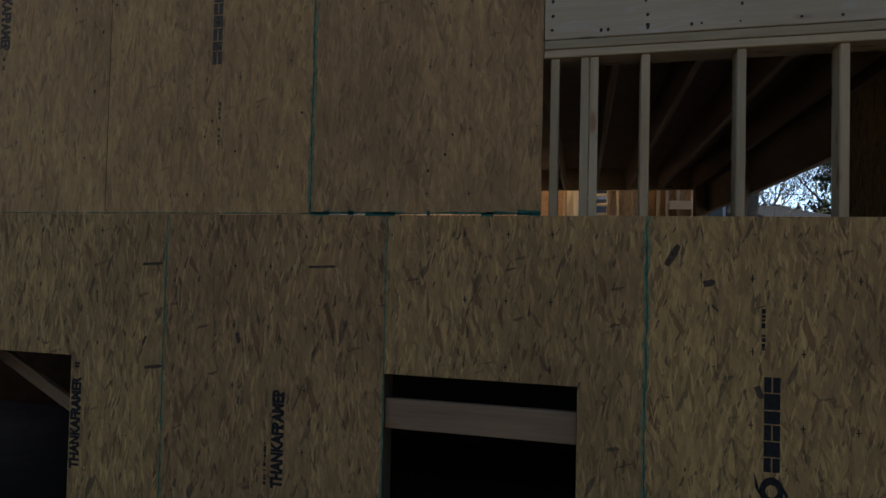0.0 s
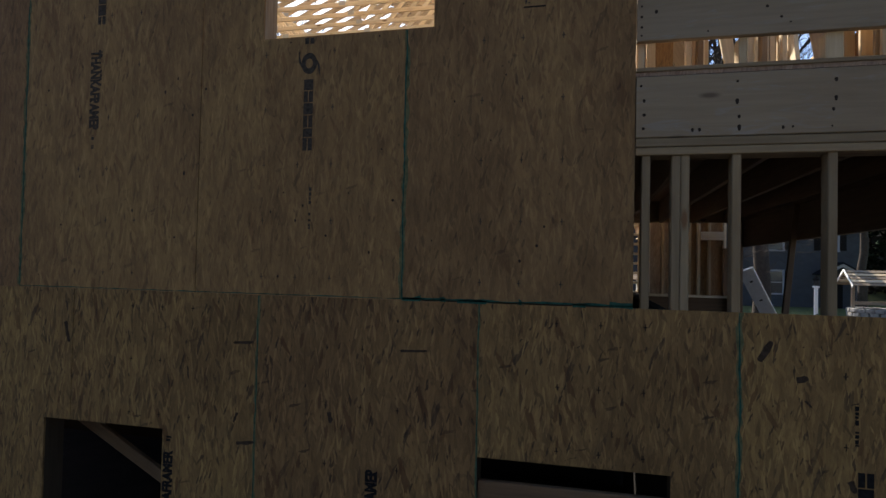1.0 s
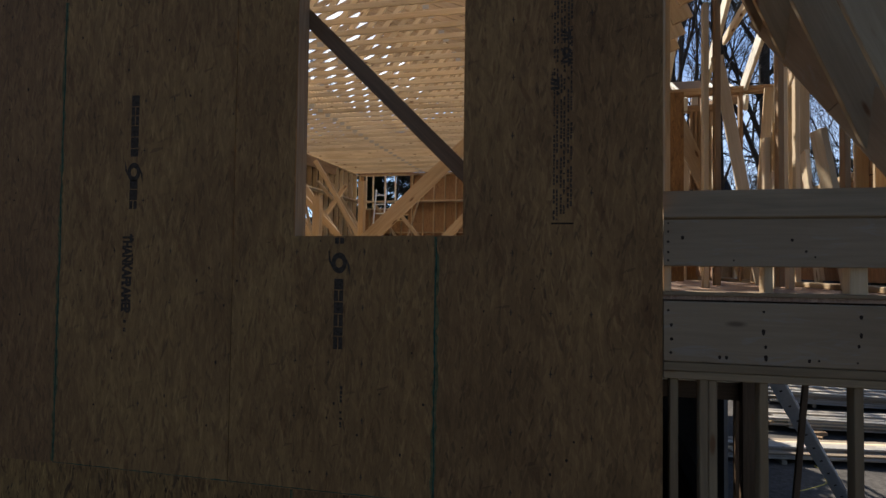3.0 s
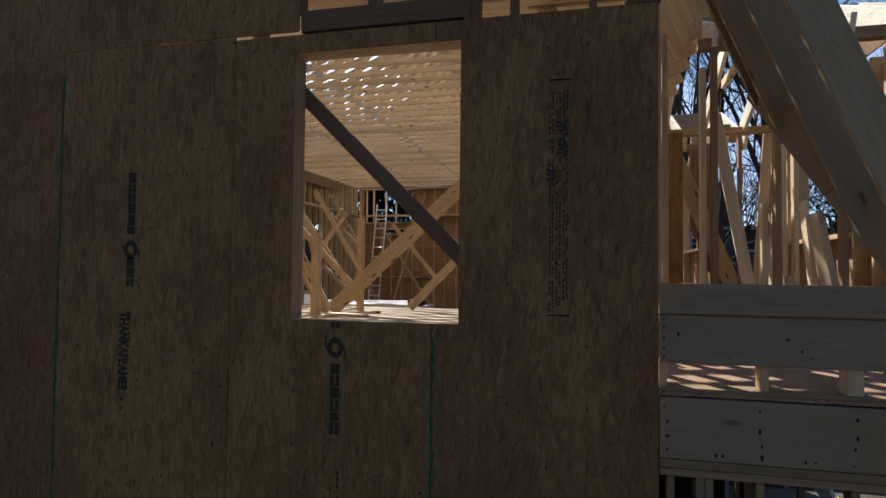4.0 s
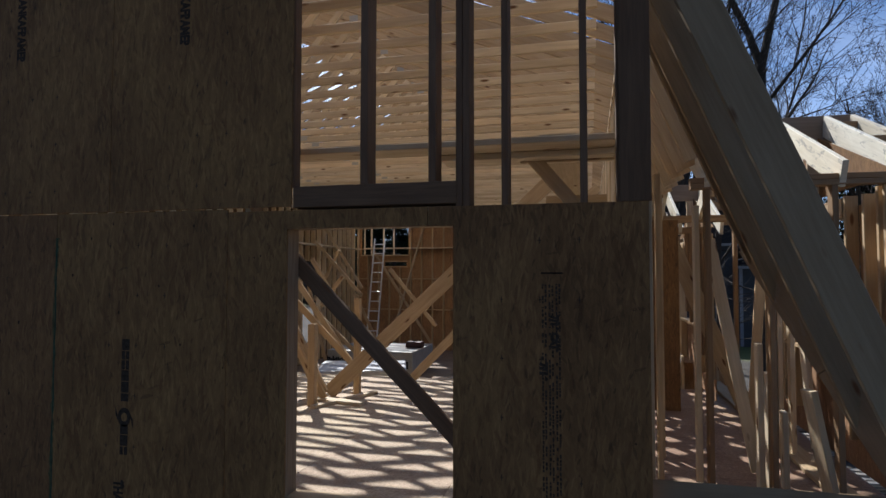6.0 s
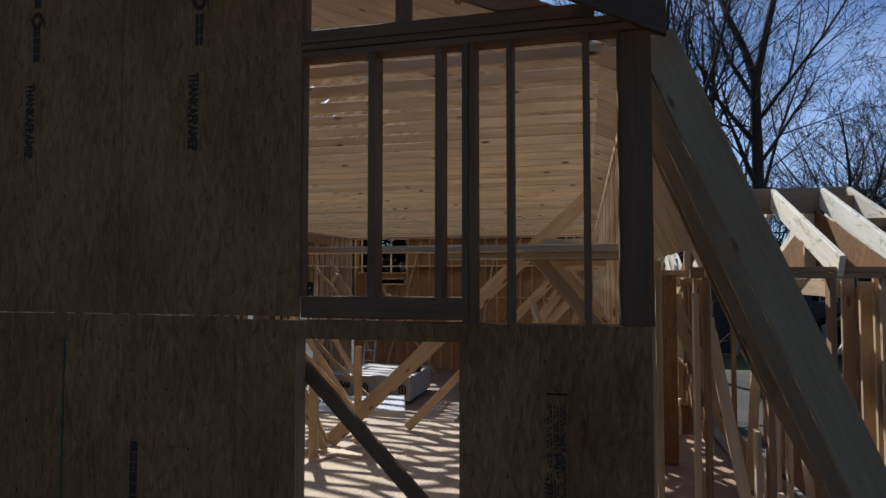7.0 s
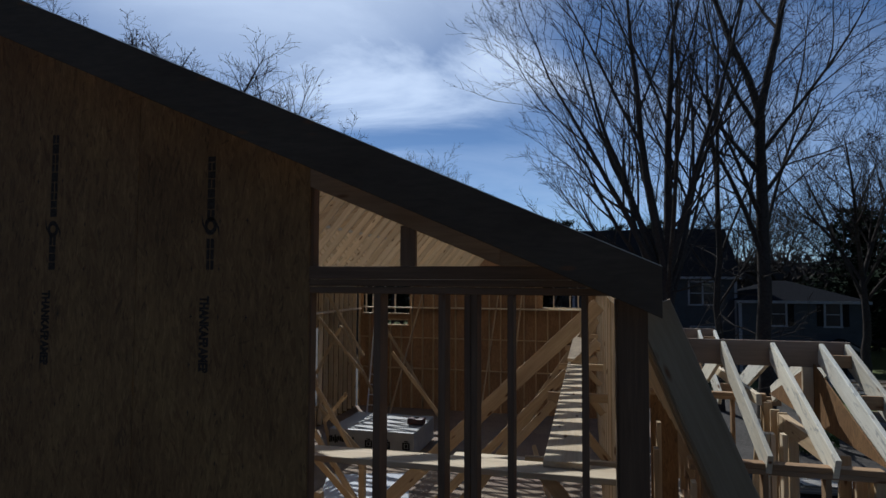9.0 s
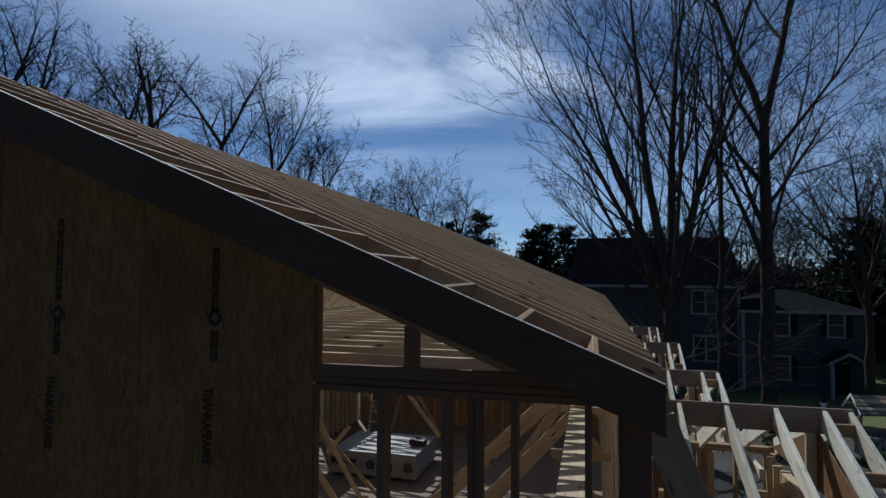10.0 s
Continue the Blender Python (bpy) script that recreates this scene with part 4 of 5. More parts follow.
first_dormer = dormer(2.87, 0.43, 1.94, 7.1, 1.42, (0.44, 0.86, 1.285, 1.69, 1.9), 4, RIDGE_WOOD)
for yc in (5.97, 9.9, 14.1):
    dormer(yc, 0.7, 1.38, 6.96, 1.35, (0.7, 1.16, 1.37), 3, RIDGE_WOOD)


for ya, yb in ((3.67, 4.29), (1.45, 2.07)):
    part("side_panel", box_bm(1.632, 1.644, ya, yb, 4.99, 6.2), OSB_IN, first_dormer)
for y in (3.3, 3.45, 3.9, 1.75):
    beam(first_dormer, "jack_stud", 1.54, 1.63, y, y + 0.038, LOFT_Z + 0.3, 6.25, PINE)

# ---- braces, planks and things inside ----
def brace(a, b, w=0.089, side=(0, 1, 0), mat=PINE, label="yellow spruce brace nailed up diagonally"):
    ob = board(None, "brace_board", a, b, w, 0.038, mat, side)
    return tagged(ob, label, "brace", "temporary braces")


brace((-2.14, 0.172, 5.797), (-0.98, 0.172, 4.642), 0.089, mat=OLDISH, label="grey board nailed diagonally across the window opening")
brace((-3.62, 4.0, 4.16), (-0.26, 4.3, 7.35), 0.184)
brace((-3.2, 7.4, 3.05), (-0.26, 7.5, 6.3), 0.14)
brace((-2.85, 4.91, 4.16), (-0.26, 5.01, 6.83), 0.115)
brace((-1.35, 1.9, 4.16), (-0.26, 2.0, 5.3), 0.14)
brace((-0.9, 2.6, 6.0), (-0.24, 1.4, 4.5), 0.235, (1, 0, 0))
brace((-4.46, 4.7, 5.29), (-3.67, 4.8, 4.46), 0.089)
brace((-3.89, 3.6, 4.83), (-3.54, 3.7, 4.16), 0.089)
brace((-4.66, 5.6, 5.92), (-3.86, 5.7, 4.59), 0.07)
brace((-4.51, 6.5, 5.65), (-4.96, 6.6, 5.13), 0.07)
brace((-4.3, 4.2, 5.05), (-3.66, 3.9, 4.16), 0.184)
brace((-5.2, 5.4, 6.1), (-3.7, 5.2, 4.2))
brace((-8.5, 9.0, 6.9), (-7.6, 11.5, 3.05))
brace((-8.55, 12.5, 6.9), (-7.4, 12.2, 3.05))
brace((-8.55, 15.0, 6.6), (-7.0, 15.6, 3.05))
brace((-8.0, 17.2, 6.6), (-5.3, 16.2, 3.05))
brace((-6.1, 17.4, 7.5), (-6.75, 15.2, 3.05), side=(1, 0, 0))
brace((-3.4, 17.4, 7.5), (-3.8, 15.4, 3.05), side=(1, 0, 0))
brace((-2.6, 17.4, 7.5), (-2.9, 15.6, 3.05), side=(1, 0, 0))
brace((-1.2, 10.0, 3.05), (-0.25, 10.2, 6.8), 0.14)
brace((-2.9, 8.2, 3.05), (-0.26, 8.4, 6.9), 0.184)

brace((-7.71, 12.0, 6.58), (-6.22, 11.7, 5.12))
brace((-7.93, 12.4, 4.96), (-7.05, 12.1, 6.34))
brace((-8.6, 14.5, 7.18), (-7.2, 14.2, 5.26))
brace((-5.2, 11.0, 5.81), (-3.94, 10.7, 4.45))
brace((-6.23, 9.0, 4.86), (-4.78, 8.7, 3.69))
brace((1.5, 3.05, 5.35), (1.52, 2.75, 4.16), 0.14, (1, 0, 0), PALE, "pale board leaning in the dormer window")
brace((0.55, 2.0, 5.95), (0.88, 2.05, 4.14), 0.089, (0, 1, 0), PALE, "pale stud leaning inside the steep roof")
brace((1.33, 3.5, 6.1), (1.18, 3.45, 4.14), 0.089, (0, 1, 0), PINE, "pale stud leaning inside the steep roof")
brace((0.8, 0.62, 5.03), (0.95, 0.6, 4.142), 0.11, (0.95, 0.2, 0.16), PALE, "pale board leaning in sunlight behind the low guard boards")
leaning = part("leaning_sheet", box_bm(0.32, 0.62, 4.18, 4.192, LOFT_Z + 0.002, 6.3), OSB_UP, None)
tagged(leaning, "narrow offcut of brown strand board standing against the studs", "board")
post = tagged(beam(None, "guard_post", -3.355, -3.275, 4.17, 4.25, LOFT_Z, 5.36, PINE), "short yellow timber post standing on the platform", "post")
tagged(beam(None, "guard_post", -3.62, -3.53, 3.4, 3.49, LOFT_Z, 5.08, PINE), "thin upright timber stud standing on the platform", "post")
for a, b, w in (((-3.75, 3.75, 4.14), (-3.0, 3.6, 4.14), 0.14), ((-3.5, 3.3, 4.139), (-3.1, 4.3, 4.139), 0.089), ((-1.5, 4.9, 4.139), (-0.5, 4.5, 4.139), 0.14)):
    tagged(board(None, "floor_block", a, b, w, 0.038, PALE, (0, 0, 1)), "loose offcut of spruce lying on the platform floor", "offcut")

tagged(beam(None, "scaffold_plank", -3.3, -0.22, 0.4, 0.64, 6.442, 6.48, PALE), "pale scaffold plank along the gable wall", "plank", "scaffold planks")
tagged(beam(None, "scaffold_plank", -1.3, -0.22, 0.62, 0.86, 6.4, 6.44, PALE), "pale scaffold plank along the gable wall", "plank", "scaffold planks")
tagged(beam(None, "scaffold_plank", -0.665, -0.42, 0.53, 5.4, 6.482, 6.52, PALE), "sunlit scaffold plank striped by rafter shadows", "plank", "scaffold planks")
tagged(beam(None, "scaffold_plank", -0.675, -0.43, 5.2, 10.4, 6.521, 6.559, PALE), "sunlit scaffold plank striped by rafter shadows", "plank", "scaffold planks")
tagged(beam(None, "scaffold_plank", LEFT_X + 0.05, LEFT_X + 0.33, 2.0, 17.0, 6.56, 6.6, PALE), "long scaffold plank along the tall stud wall", "plank", "scaffold planks")
tagged(beam(None, "scaffold_plank", LEFT_X + 0.4, -0.3, FAR_Y - 0.36, FAR_Y - 0.08, 6.6, 6.64, PALE), "long scaffold plank along the far stud wall", "plank", "scaffold planks")
for y in (0.75, 3.1, 5.3, 7.6, 9.9):
    s = thing("scaffold_bracket", "timber bracket on the stud wall that carries a plank", "bracket", "scaffold brackets", at=(-0.2, y, 6.4))
    beam(s, "arm", -0.8, -0.195, y - 0.019, y + 0.019, 6.391, 6.48 if y < 5.2 else 6.48, PINE)
    board(s, "strut", (-0.72, y, 6.42), (-0.2, y, 5.8), 0.089, 0.036, PINE)


def wrapped_pack():
    t = thing("wrapped_pack", "long pack of boards in white wrap with black marks", "pack", at=(-5.9, 12.5, HALL_Z))
    for x in (-6.7, -5.9, -5.1):
        beam(t, "bearer", x - 0.045, x + 0.045, 11.55, 13.4, HALL_Z, HALL_Z + 0.09, OLD)
    bm = box_bm(-7.1, -4.75, 11.5, 13.5, HALL_Z + 0.091, HALL_Z + 0.7, 0.03)
    bmesh.ops.subdivide_edges(bm, edges=bm.edges[:], cuts=3, use_grid_fill=True)
    for v in bm.verts:
        v.co += Vector((noise.noise(v.co * 3.1), noise.noise(v.co * 2.7 + Vector((5, 0, 0))), noise.noise(v.co * 2.2))) * 0.014
    part("wrap", bm, DULL_WRAP, t)
    for cx in (-4.96, -5.49, -5.98):
        v, f = [], []
        for x0, x1, z0, z1 in ((-0.1, -0.06, 0, 0.15), (0.06, 0.1, 0, 0.15), (-0.06, 0.06, 0.0, 0.03), (-0.1, 0.1, 0.151, 0.18), (-0.03, 0.03, 0.05, 0.13), (-0.055, 0.055, 0.2, 0.225)):
            rect(v, f, cx + x0, cx + x1, HALL_Z + 0.28 + z0, HALL_Z + 0.28 + z1, 11.455)
        pydata("printed_mark", v, f, INK, t)
    v, f = [], []
    rng = random.Random(3)
    for k in range(14):
        x = -7.08 + 0.05 * k
        rect(v, f, x, x + 0.04, HALL_Z + 0.38 + rng.uniform(-0.05, 0.02), HALL_Z + 0.5 + rng.uniform(-0.02, 0.06), 11.455)
    pydata("printed_mark", v, f, INK, t)
    return t


wrapped_pack()


def low_pack():
    t = thing("wrapped_pack", "waist-high bundle under bluish white film by the platform edge", "pack", at=(-4.1, 6.4, HALL_Z))
    m = Matrix.Translation((-4.1, 6.42, HALL_Z)) @ Matrix.Rotation(radians(18), 4, "Z")
    for k in (-0.5, 0.5):
        board(t, "bearer", m @ Vector((k, -0.6, 0.045)), m @ Vector((k, 0.6, 0.045)), 0.09, 0.09, OLD, (1, 0, 0))
    bm = box_bm(-0.72, 0.72, -0.62, 0.62, 0.091, 1.14, 0.025)
    bmesh.ops.subdivide_edges(bm, edges=bm.edges[:], cuts=4, use_grid_fill=True)
    for v in bm.verts:
        v.co += Vector((noise.noise(v.co * 3.1), noise.noise(v.co * 2.7 + Vector((5, 0, 0))), noise.noise(v.co * 2.6))) * 0.016
    bmesh.ops.transform(bm, verts=bm.verts[:], matrix=m)
    part("wrap", bm, WRAP, t)


low_pack()
case = thing("tool_case", "dark red tool case on the wrapped pack", "tool case", at=(-4.95, 12.4, HALL_Z + 0.71))
part("case_body", box_bm(-5.2, -4.75, 12.3, 12.6, HALL_Z + 0.715, HALL_Z + 0.87, 0.03), RED, case)
part("case_handle", box_bm(-5.05, -4.9, 12.43, 12.47, HALL_Z + 0.872, HALL_Z + 0.9, 0.01), INK, case)


def ladder(a, b, width, across, rungs, label, rail=0.08):
    a, b = Vector(a), Vector(b)
    across = Vector(across).normalized()
    t = thing("ladder", label, "ladder", at=a)
    for s in (-1, 1):
        board(t, "rail", a + across * s * width / 2, b + across * s * width / 2, rail, 0.03, ALU, across)
    for k in range(rungs):
        p = a.lerp(b, (k + 0.6) / (rungs + 0.2))
        board(t, "rung", p - across * width / 2, p + across * width / 2, 0.032, 0.03, ALU, (b - a))
        e = p - across * (width / 2 + 0.016)
        board(t, "rung_end", e, e - across * 0.006, 0.04, 0.04, INK, (b - a))
    return t


ladder((3.98, 9.0, 0.25), (1.86, 6.15, 3.2), 0.36, (0.27, 0.96, 0), 11, "aluminium ladder leaning against the platform edge", 0.19)
ladder((-7.3, 15.2, HALL_Z), (-7.35, 16.2, 6.9), 0.36, (1, 0, 0), 12, "aluminium ladder standing by the far stud wall")


# ---- yard ----
STACKED = lumber("grey_stacked_spruce", (0.44, 0.42, 0.385), (0.3, 0.28, 0.25))

def lumber_stack(cx, cy, turn, length, rows, layers, seed, label):
    rng = random.Random(seed)
    gz = 0.2 + max(0, cy - 20) * 0.03
    t = thing("lumber_stack", label, "lumber stack", "lumber stacks", at=(cx, cy, gz))
    m = Matrix.Translation((cx, cy, gz)) @ Matrix.Rotation(radians(turn), 4, "Z")
    for k in (-0.35, 0.35):
        p = m @ Vector((k * length, -0.7, 0.06))
        q = m @ Vector((k * length, 0.7, 0.06))
        board(t, "bearer", p, q, 0.1, 0.1, OLD, (0, 0, 1))
    for j in range(layers):
        for i in range(rows):
            o = (i - rows / 2) * 0.215
            e = rng.uniform(-0.5, 0.5)
            if j >= layers - 2 and rng.random() < 0.45:
                continue
            p = m @ Vector((-length / 2 + e, o, 0.135 + 0.042 * j))
            q = m @ Vector((length / 2 + e, o + rng.uniform(-0.09, 0.09), 0.135 + 0.042 * j))
            board(t, "plank", p, q, 0.19, 0.038, rng.choice((STACKED, STACKED, STACKED, OLD, PALE)), (0, 0, 1))


lumber_stack(5.2, 11.8, 8, 5.0, 5, 5, 1, "stack of pale planks lying on the soil")
lumber_stack(6.8, 14.6, 3, 5.6, 6, 6, 2, "stack of pale planks lying on the soil")
lumber_stack(8.3, 17.6, -4, 6.0, 6, 8, 3, "tall stack of weathered planks on bearers")
lumber_stack(9.6, 20.6, 2, 6.0, 5, 7, 4, "tall stack of weathered planks on bearers")
lumber_stack(8.0, 10.8, 20, 4.0, 4, 3, 5, "low stack of boards on the soil")


def lamp_post(x, y, z):
    t = thing("lamp_post", "white post lamp with a glass lantern", "lamp post", at=(x, y, z))
    part("post", box_bm(x - 0.07, x + 0.07, y - 0.07, y + 0.07, z - 0.3, z + 1.7, 0.01), WHITE, t)
    part("collar", box_bm(x - 0.12, x + 0.12, y - 0.12, y + 0.12, z + 1.7, z + 1.78, 0.01), WHITE, t)
    part("lantern", box_bm(x - 0.09, x + 0.09, y - 0.09, y + 0.09, z + 1.781, z + 2.05, 0.02), GLASS, t)
    bm = bmesh.new()
    bmesh.ops.create_cone(bm, cap_ends=True, segments=4, radius1=0.18, radius2=0.02, depth=0.18, matrix=Matrix.Translation((x, y, z + 2.141)) @ Matrix.Rotation(radians(45), 4, "Z"))
    part("cap", bm, INK, t)


lamp_post(10.2, 28.5, 0.75)


def wishing_well(x, y, z):
    t = thing("wishing_well", "round stone well with a weathered shingle roof", "well", at=(x, y, z))
    rng = random.Random(8)
    for r in range(5):
        for k in range(18):
            a = 2 * math.pi * (k + 0.5 * (r % 2)) / 18
            bm = box_bm(-0.14, 0.14, -0.1, 0.1, -0.085, 0.085, 0.03)
            m = Matrix.Translation((x + 0.9 * math.cos(a), y + 0.9 * math.sin(a), z + 0.1 + 0.18 * r)) @ Matrix.Rotation(a + math.pi / 2 + rng.uniform(-0.1, 0.1), 4, "Z") @ Matrix.Diagonal((rng.uniform(0.9, 1.15), 1, rng.uniform(0.9, 1.05), 1))
            bmesh.ops.transform(bm, verts=bm.verts[:], matrix=m)
            part("stone", bm, STONE, t)
    for s in (-1, 1):
        beam(t, "post", x + s * 0.8 - 0.06, x + s * 0.8 + 0.06, y - 0.06, y + 0.06, z + 0.5, z + 2.0, OLD)
    beam(t, "crank_drum", x - 0.75, x + 0.75, y - 0.08, y + 0.08, z + 1.05, z + 1.2, OLD)
    for s in (-1, 1):
        for k in range(5):
            u = 0.08 + 0.2 * k
            board(t, "roof_slat", (x - 1.15, y + s * u * 0.95, z + 2.55 - 0.68 * u), (x + 1.15, y + s * u * 0.95, z + 2.55 - 0.68 * u), 0.15, 0.03, PALE if k % 2 else OLD, (0, s * 0.6, 0.8))
    for e in (-1.16, 1.16):
        for s in (-1, 1):
            board(t, "barge_board", (x + e, y, z + 2.56), (x + e, y + s * 0.95, z + 1.86), 0.1, 0.03, WHITE, (1, 0, 0))


wishing_well(11.8, 26.6, 0.75)


def shrub(x, y, z, r, seed, mat, label):
    rng = random.Random(seed)
    v, f = [], []
    for _ in range(900):
        d = Vector((rng.gauss(0, 1), rng.gauss(0, 1), rng.gauss(0, 0.8)))
        d = d.normalized() * r * rng.uniform(0.45, 1.0) ** 0.5
        c = Vector((x, y, z + r * 0.8)) + d * (1 + 0.3 * noise.noise(d * 3))
        a = Vector((rng.uniform(-1, 1), rng.uniform(-1, 1), rng.uniform(-1, 1))).normalized() * 0.06
        b = a.cross(Vector((rng.uniform(-1, 1), rng.uniform(-1, 1), 1))).normalized() * 0.035
        k = len(v)
        v += [c - a, c + b, c + a, c - b]
        f.append((k, k + 1, k + 2, k + 3))
    t = thing("shrub", label, "shrub", "shrubs along the path", at=(x, y, z))
    pydata("foliage", [tuple(p) for p in v], f, mat, t)
    bm = bmesh.new()
    bmesh.ops.create_cone(bm, cap_ends=True, segments=7, radius1=0.04, radius2=0.02, depth=r, matrix=Matrix.Translation((x, y, z + r / 2)))
    part("stem", bm, BARK, t)


for i, (x, y, r) in enumerate(((8.4, 25.2, 0.45), (9.5, 25.8, 0.5), (11.0, 25.2, 0.5), (7.6, 26.5, 0.5), (13.2, 26.0, 0.6))):
    shrub(x, y, 0.3 + max(0, y - 20) * 0.03, r, i, LEAVES, "low round evergreen shrub in the yard")


def tube(v, f, pts, radii, sides):
    k0 = len(v)
    for i, p in enumerate(pts):
        d = (pts[min(i + 1, len(pts) - 1)] - pts[max(i - 1, 0)]).normalized()
        a = d.orthogonal().normalized()
        b = d.cross(a)
        for s in range(sides):
            w = 2 * math.pi * s / sides
            q = p + (a * math.cos(w) + b * math.sin(w)) * radii[i]
            v.append((q.x, q.y, q.z))
    for i in range(len(pts) - 1):
        for s in range(sides):
            n = (s + 1) % sides
            f.append((k0 + i * sides + s, k0 + i * sides + n, k0 + (i + 1) * sides + n, k0 + (i + 1) * sides + s))


def ground_line(name, points, r, mat, label, category):
    """A hose or cable lying on the soil, through a few turning points."""
    pts = []
    for k in range(len(points) - 1):
        a, b = Vector(points[max(k - 1, 0)]), Vector(points[k])
        d, e = Vector(points[k + 1]), Vector(points[min(k + 2, len(points) - 1)])
        for m in range(8):
            u = m / 8
            pts.append(0.5 * ((2 * b) + (d - a) * u + (2 * a - 5 * b + 4 * d - e) * u * u + (3 * b - a - 3 * d + e) * u ** 3))
    pts.append(Vector(points[-1]))
    v, f = [], []
    tube(v, f, pts, [r] * len(pts), 6)
    tagged(pydata(name, v, f, mat, None, smooth=True), label, category)


YELLOW = plain("yellow_rubber", (0.6, 0.45, 0.06), 0.5, 0, 0.2, 12)
ground_line("air_hose", ((4.6, 11.9, 0.24), (4.4, 11.2, 0.23), (4.15, 10.9, 0.23), (4.4, 10.5, 0.23), (4.1, 10.2, 0.23), (3.95, 9.8, 0.23), (3.3, 9.2, 0.23)), 0.014, YELLOW, "yellow air hose curling over the soil", "hose")
ground_line("power_cable", ((4.2, 13.0, 0.24), (4.33, 12.4, 0.23), (4.2, 11.0, 0.23), (4.1, 9.6, 0.23), (3.6, 8.4, 0.23)), 0.012, INK, "thin black power cable lying on the soil", "cable")
for x, y, a in ((4.84, 13.4, 0.4), (4.6, 13.2, -0.5), (5.1, 13.6, 1.1)):
    tagged(board(None, "wood_offcut", (x, y, 0.29), (x + 0.45 * math.cos(a), y + 0.45 * math.sin(a), 0.29), 0.14, 0.09, TAN, (0, 0, 1)), "short brown timber offcut lying on the soil", "offcut", "offcuts in the yard")


# ---- neighbour's house ----
def house(name, x0, x1, y0, y1, z0, eave, ridge, wins, label, hip=0.0):
    t = thing(name, label, "house", "houses behind the yard", at=((x0 + x1) / 2, y0, z0))
    part("wall", box_bm(x0, x1, y0, y1, z0 - 0.4, eave), SIDING, t)
    ym, o = (y0 + y1) / 2, 0.35
    a, b = x0 - o + hip, x1 + o - hip
    zo = eave - 0.05
    v = [(x0 - o, y0 - o, zo), (x1 + o, y0 - o, zo), (x1 + o, y1 + o, zo), (x0 - o, y1 + o, zo), (a, ym, ridge), (b, ym, ridge)]
    pydata("roof", v, [(0, 1, 5, 4), (2, 3, 4, 5), (0, 4, 3), (1, 2, 5), (3, 2, 1, 0)], ROOFING, t)
    part("fascia", box_bm(x0 - o, x1 + o, y0 - o - 0.02, y0 - o, zo - 0.16, zo + 0.02), TRIM, t)
    n = int((eave - z0) / 0.3)
    for k in range(n):
        part("clapboard", box_bm(x0 - 0.01, x1 + 0.01, y0 - 0.03, y0 - 0.001, z0 + 0.3 * k, z0 + 0.3 * k + 0.285), SIDING, t)
    for x in (x0, x1):
        part("corner_board", box_bm(x - 0.09, x + 0.09, y0 - 0.06, y0 + 0.1, z0, eave - 0.2), TRIM, t)
    for a, b, c, d, double in wins:
        w = link_part("window", box_mesh(a + 0.05, b - 0.05, y0 - 0.05, y0 - 0.035, c + 0.05, d - 0.05), GLASS, t)
        for q in ((a - 0.07, a + 0.05, c, d), (b - 0.05, b + 0.07, c, d), (a - 0.07, b + 0.07, d - 0.03, d + 0.1), (a - 0.1, b + 0.1, c - 0.08, c + 0.03), (a, b, (c + d) / 2 - 0.03, (c + d) / 2 + 0.03)):
            part("frame", box_bm(q[0], q[1], y0 - 0.09, y0 - 0.032, q[2], q[3]), TRIM, w)
        if double:
            part("frame", box_bm((a + b) / 2 - 0.06, (a + b) / 2 + 0.06, y0 - 0.09, y0 - 0.032, c, d), TRIM, w)
        else:
            for s in (-1, 1):
                e = a - 0.28 if s < 0 else b + 0.28
                part("shutter", box_bm(e - 0.19, e + 0.19, y0 - 0.07, y0 - 0.031, c, d), INK, t)
    return t


def box_mesh(*q):
    bm = box_bm(*q)
    mesh = bpy.data.meshes.new("pane")
    bm.to_mesh(mesh)
    bm.free()
    return mesh


GH = 0.85
h1 = house("house", 9.6, 17.0, 41, 50, GH, 6.3, 7.6, ((11.4, 12.4, 4.6, 6.15, False), (14.7, 15.65, 4.6, 6.15, False), (11.4, 12.4, 1.7, 3.2, False)), "dark blue clapboard house with white trim and shutters", 3.6)
house("house", -1.5, 9.55, 42, 48.4, GH, 7.9, 11.5, ((6.5, 8.3, 5.9, 7.5, True), (6.6, 8.2, 2.6, 4.3, True)), "tall dark blue clapboard house with double windows", 0.35)
part("door", box_bm(15.0, 15.9, 40.9, 40.96, GH, 2.9), INK, h1)
for x in (14.5, 16.4):
    part("porch_post", box_bm(x - 0.09, x + 0.09, 39.7, 39.9, GH - 0.2, 3.0), TRIM, h1)
for s in (-1, 1):
    board(h1, "porch_gable", (15.45 + s * 1.15, 39.7, 3.0), (15.45, 39.7, 3.65), 0.2, 0.1, TRIM)
    v = [(15.45 + s * 1.3, 39.6, 3.0), (15.45, 39.6, 3.75), (15.45, 41, 3.75), (15.45 + s * 1.3, 41, 3.0)]
    v += [(p[0], p[1], p[2] + 0.1) for p in v]
    pydata("porch_roof", v, [(0, 1, 2, 3), (7, 6, 5, 4), (0, 4, 5, 1), (1, 5, 6, 2), (2, 6, 7, 3), (3, 7, 4, 0)], ROOFING, h1)


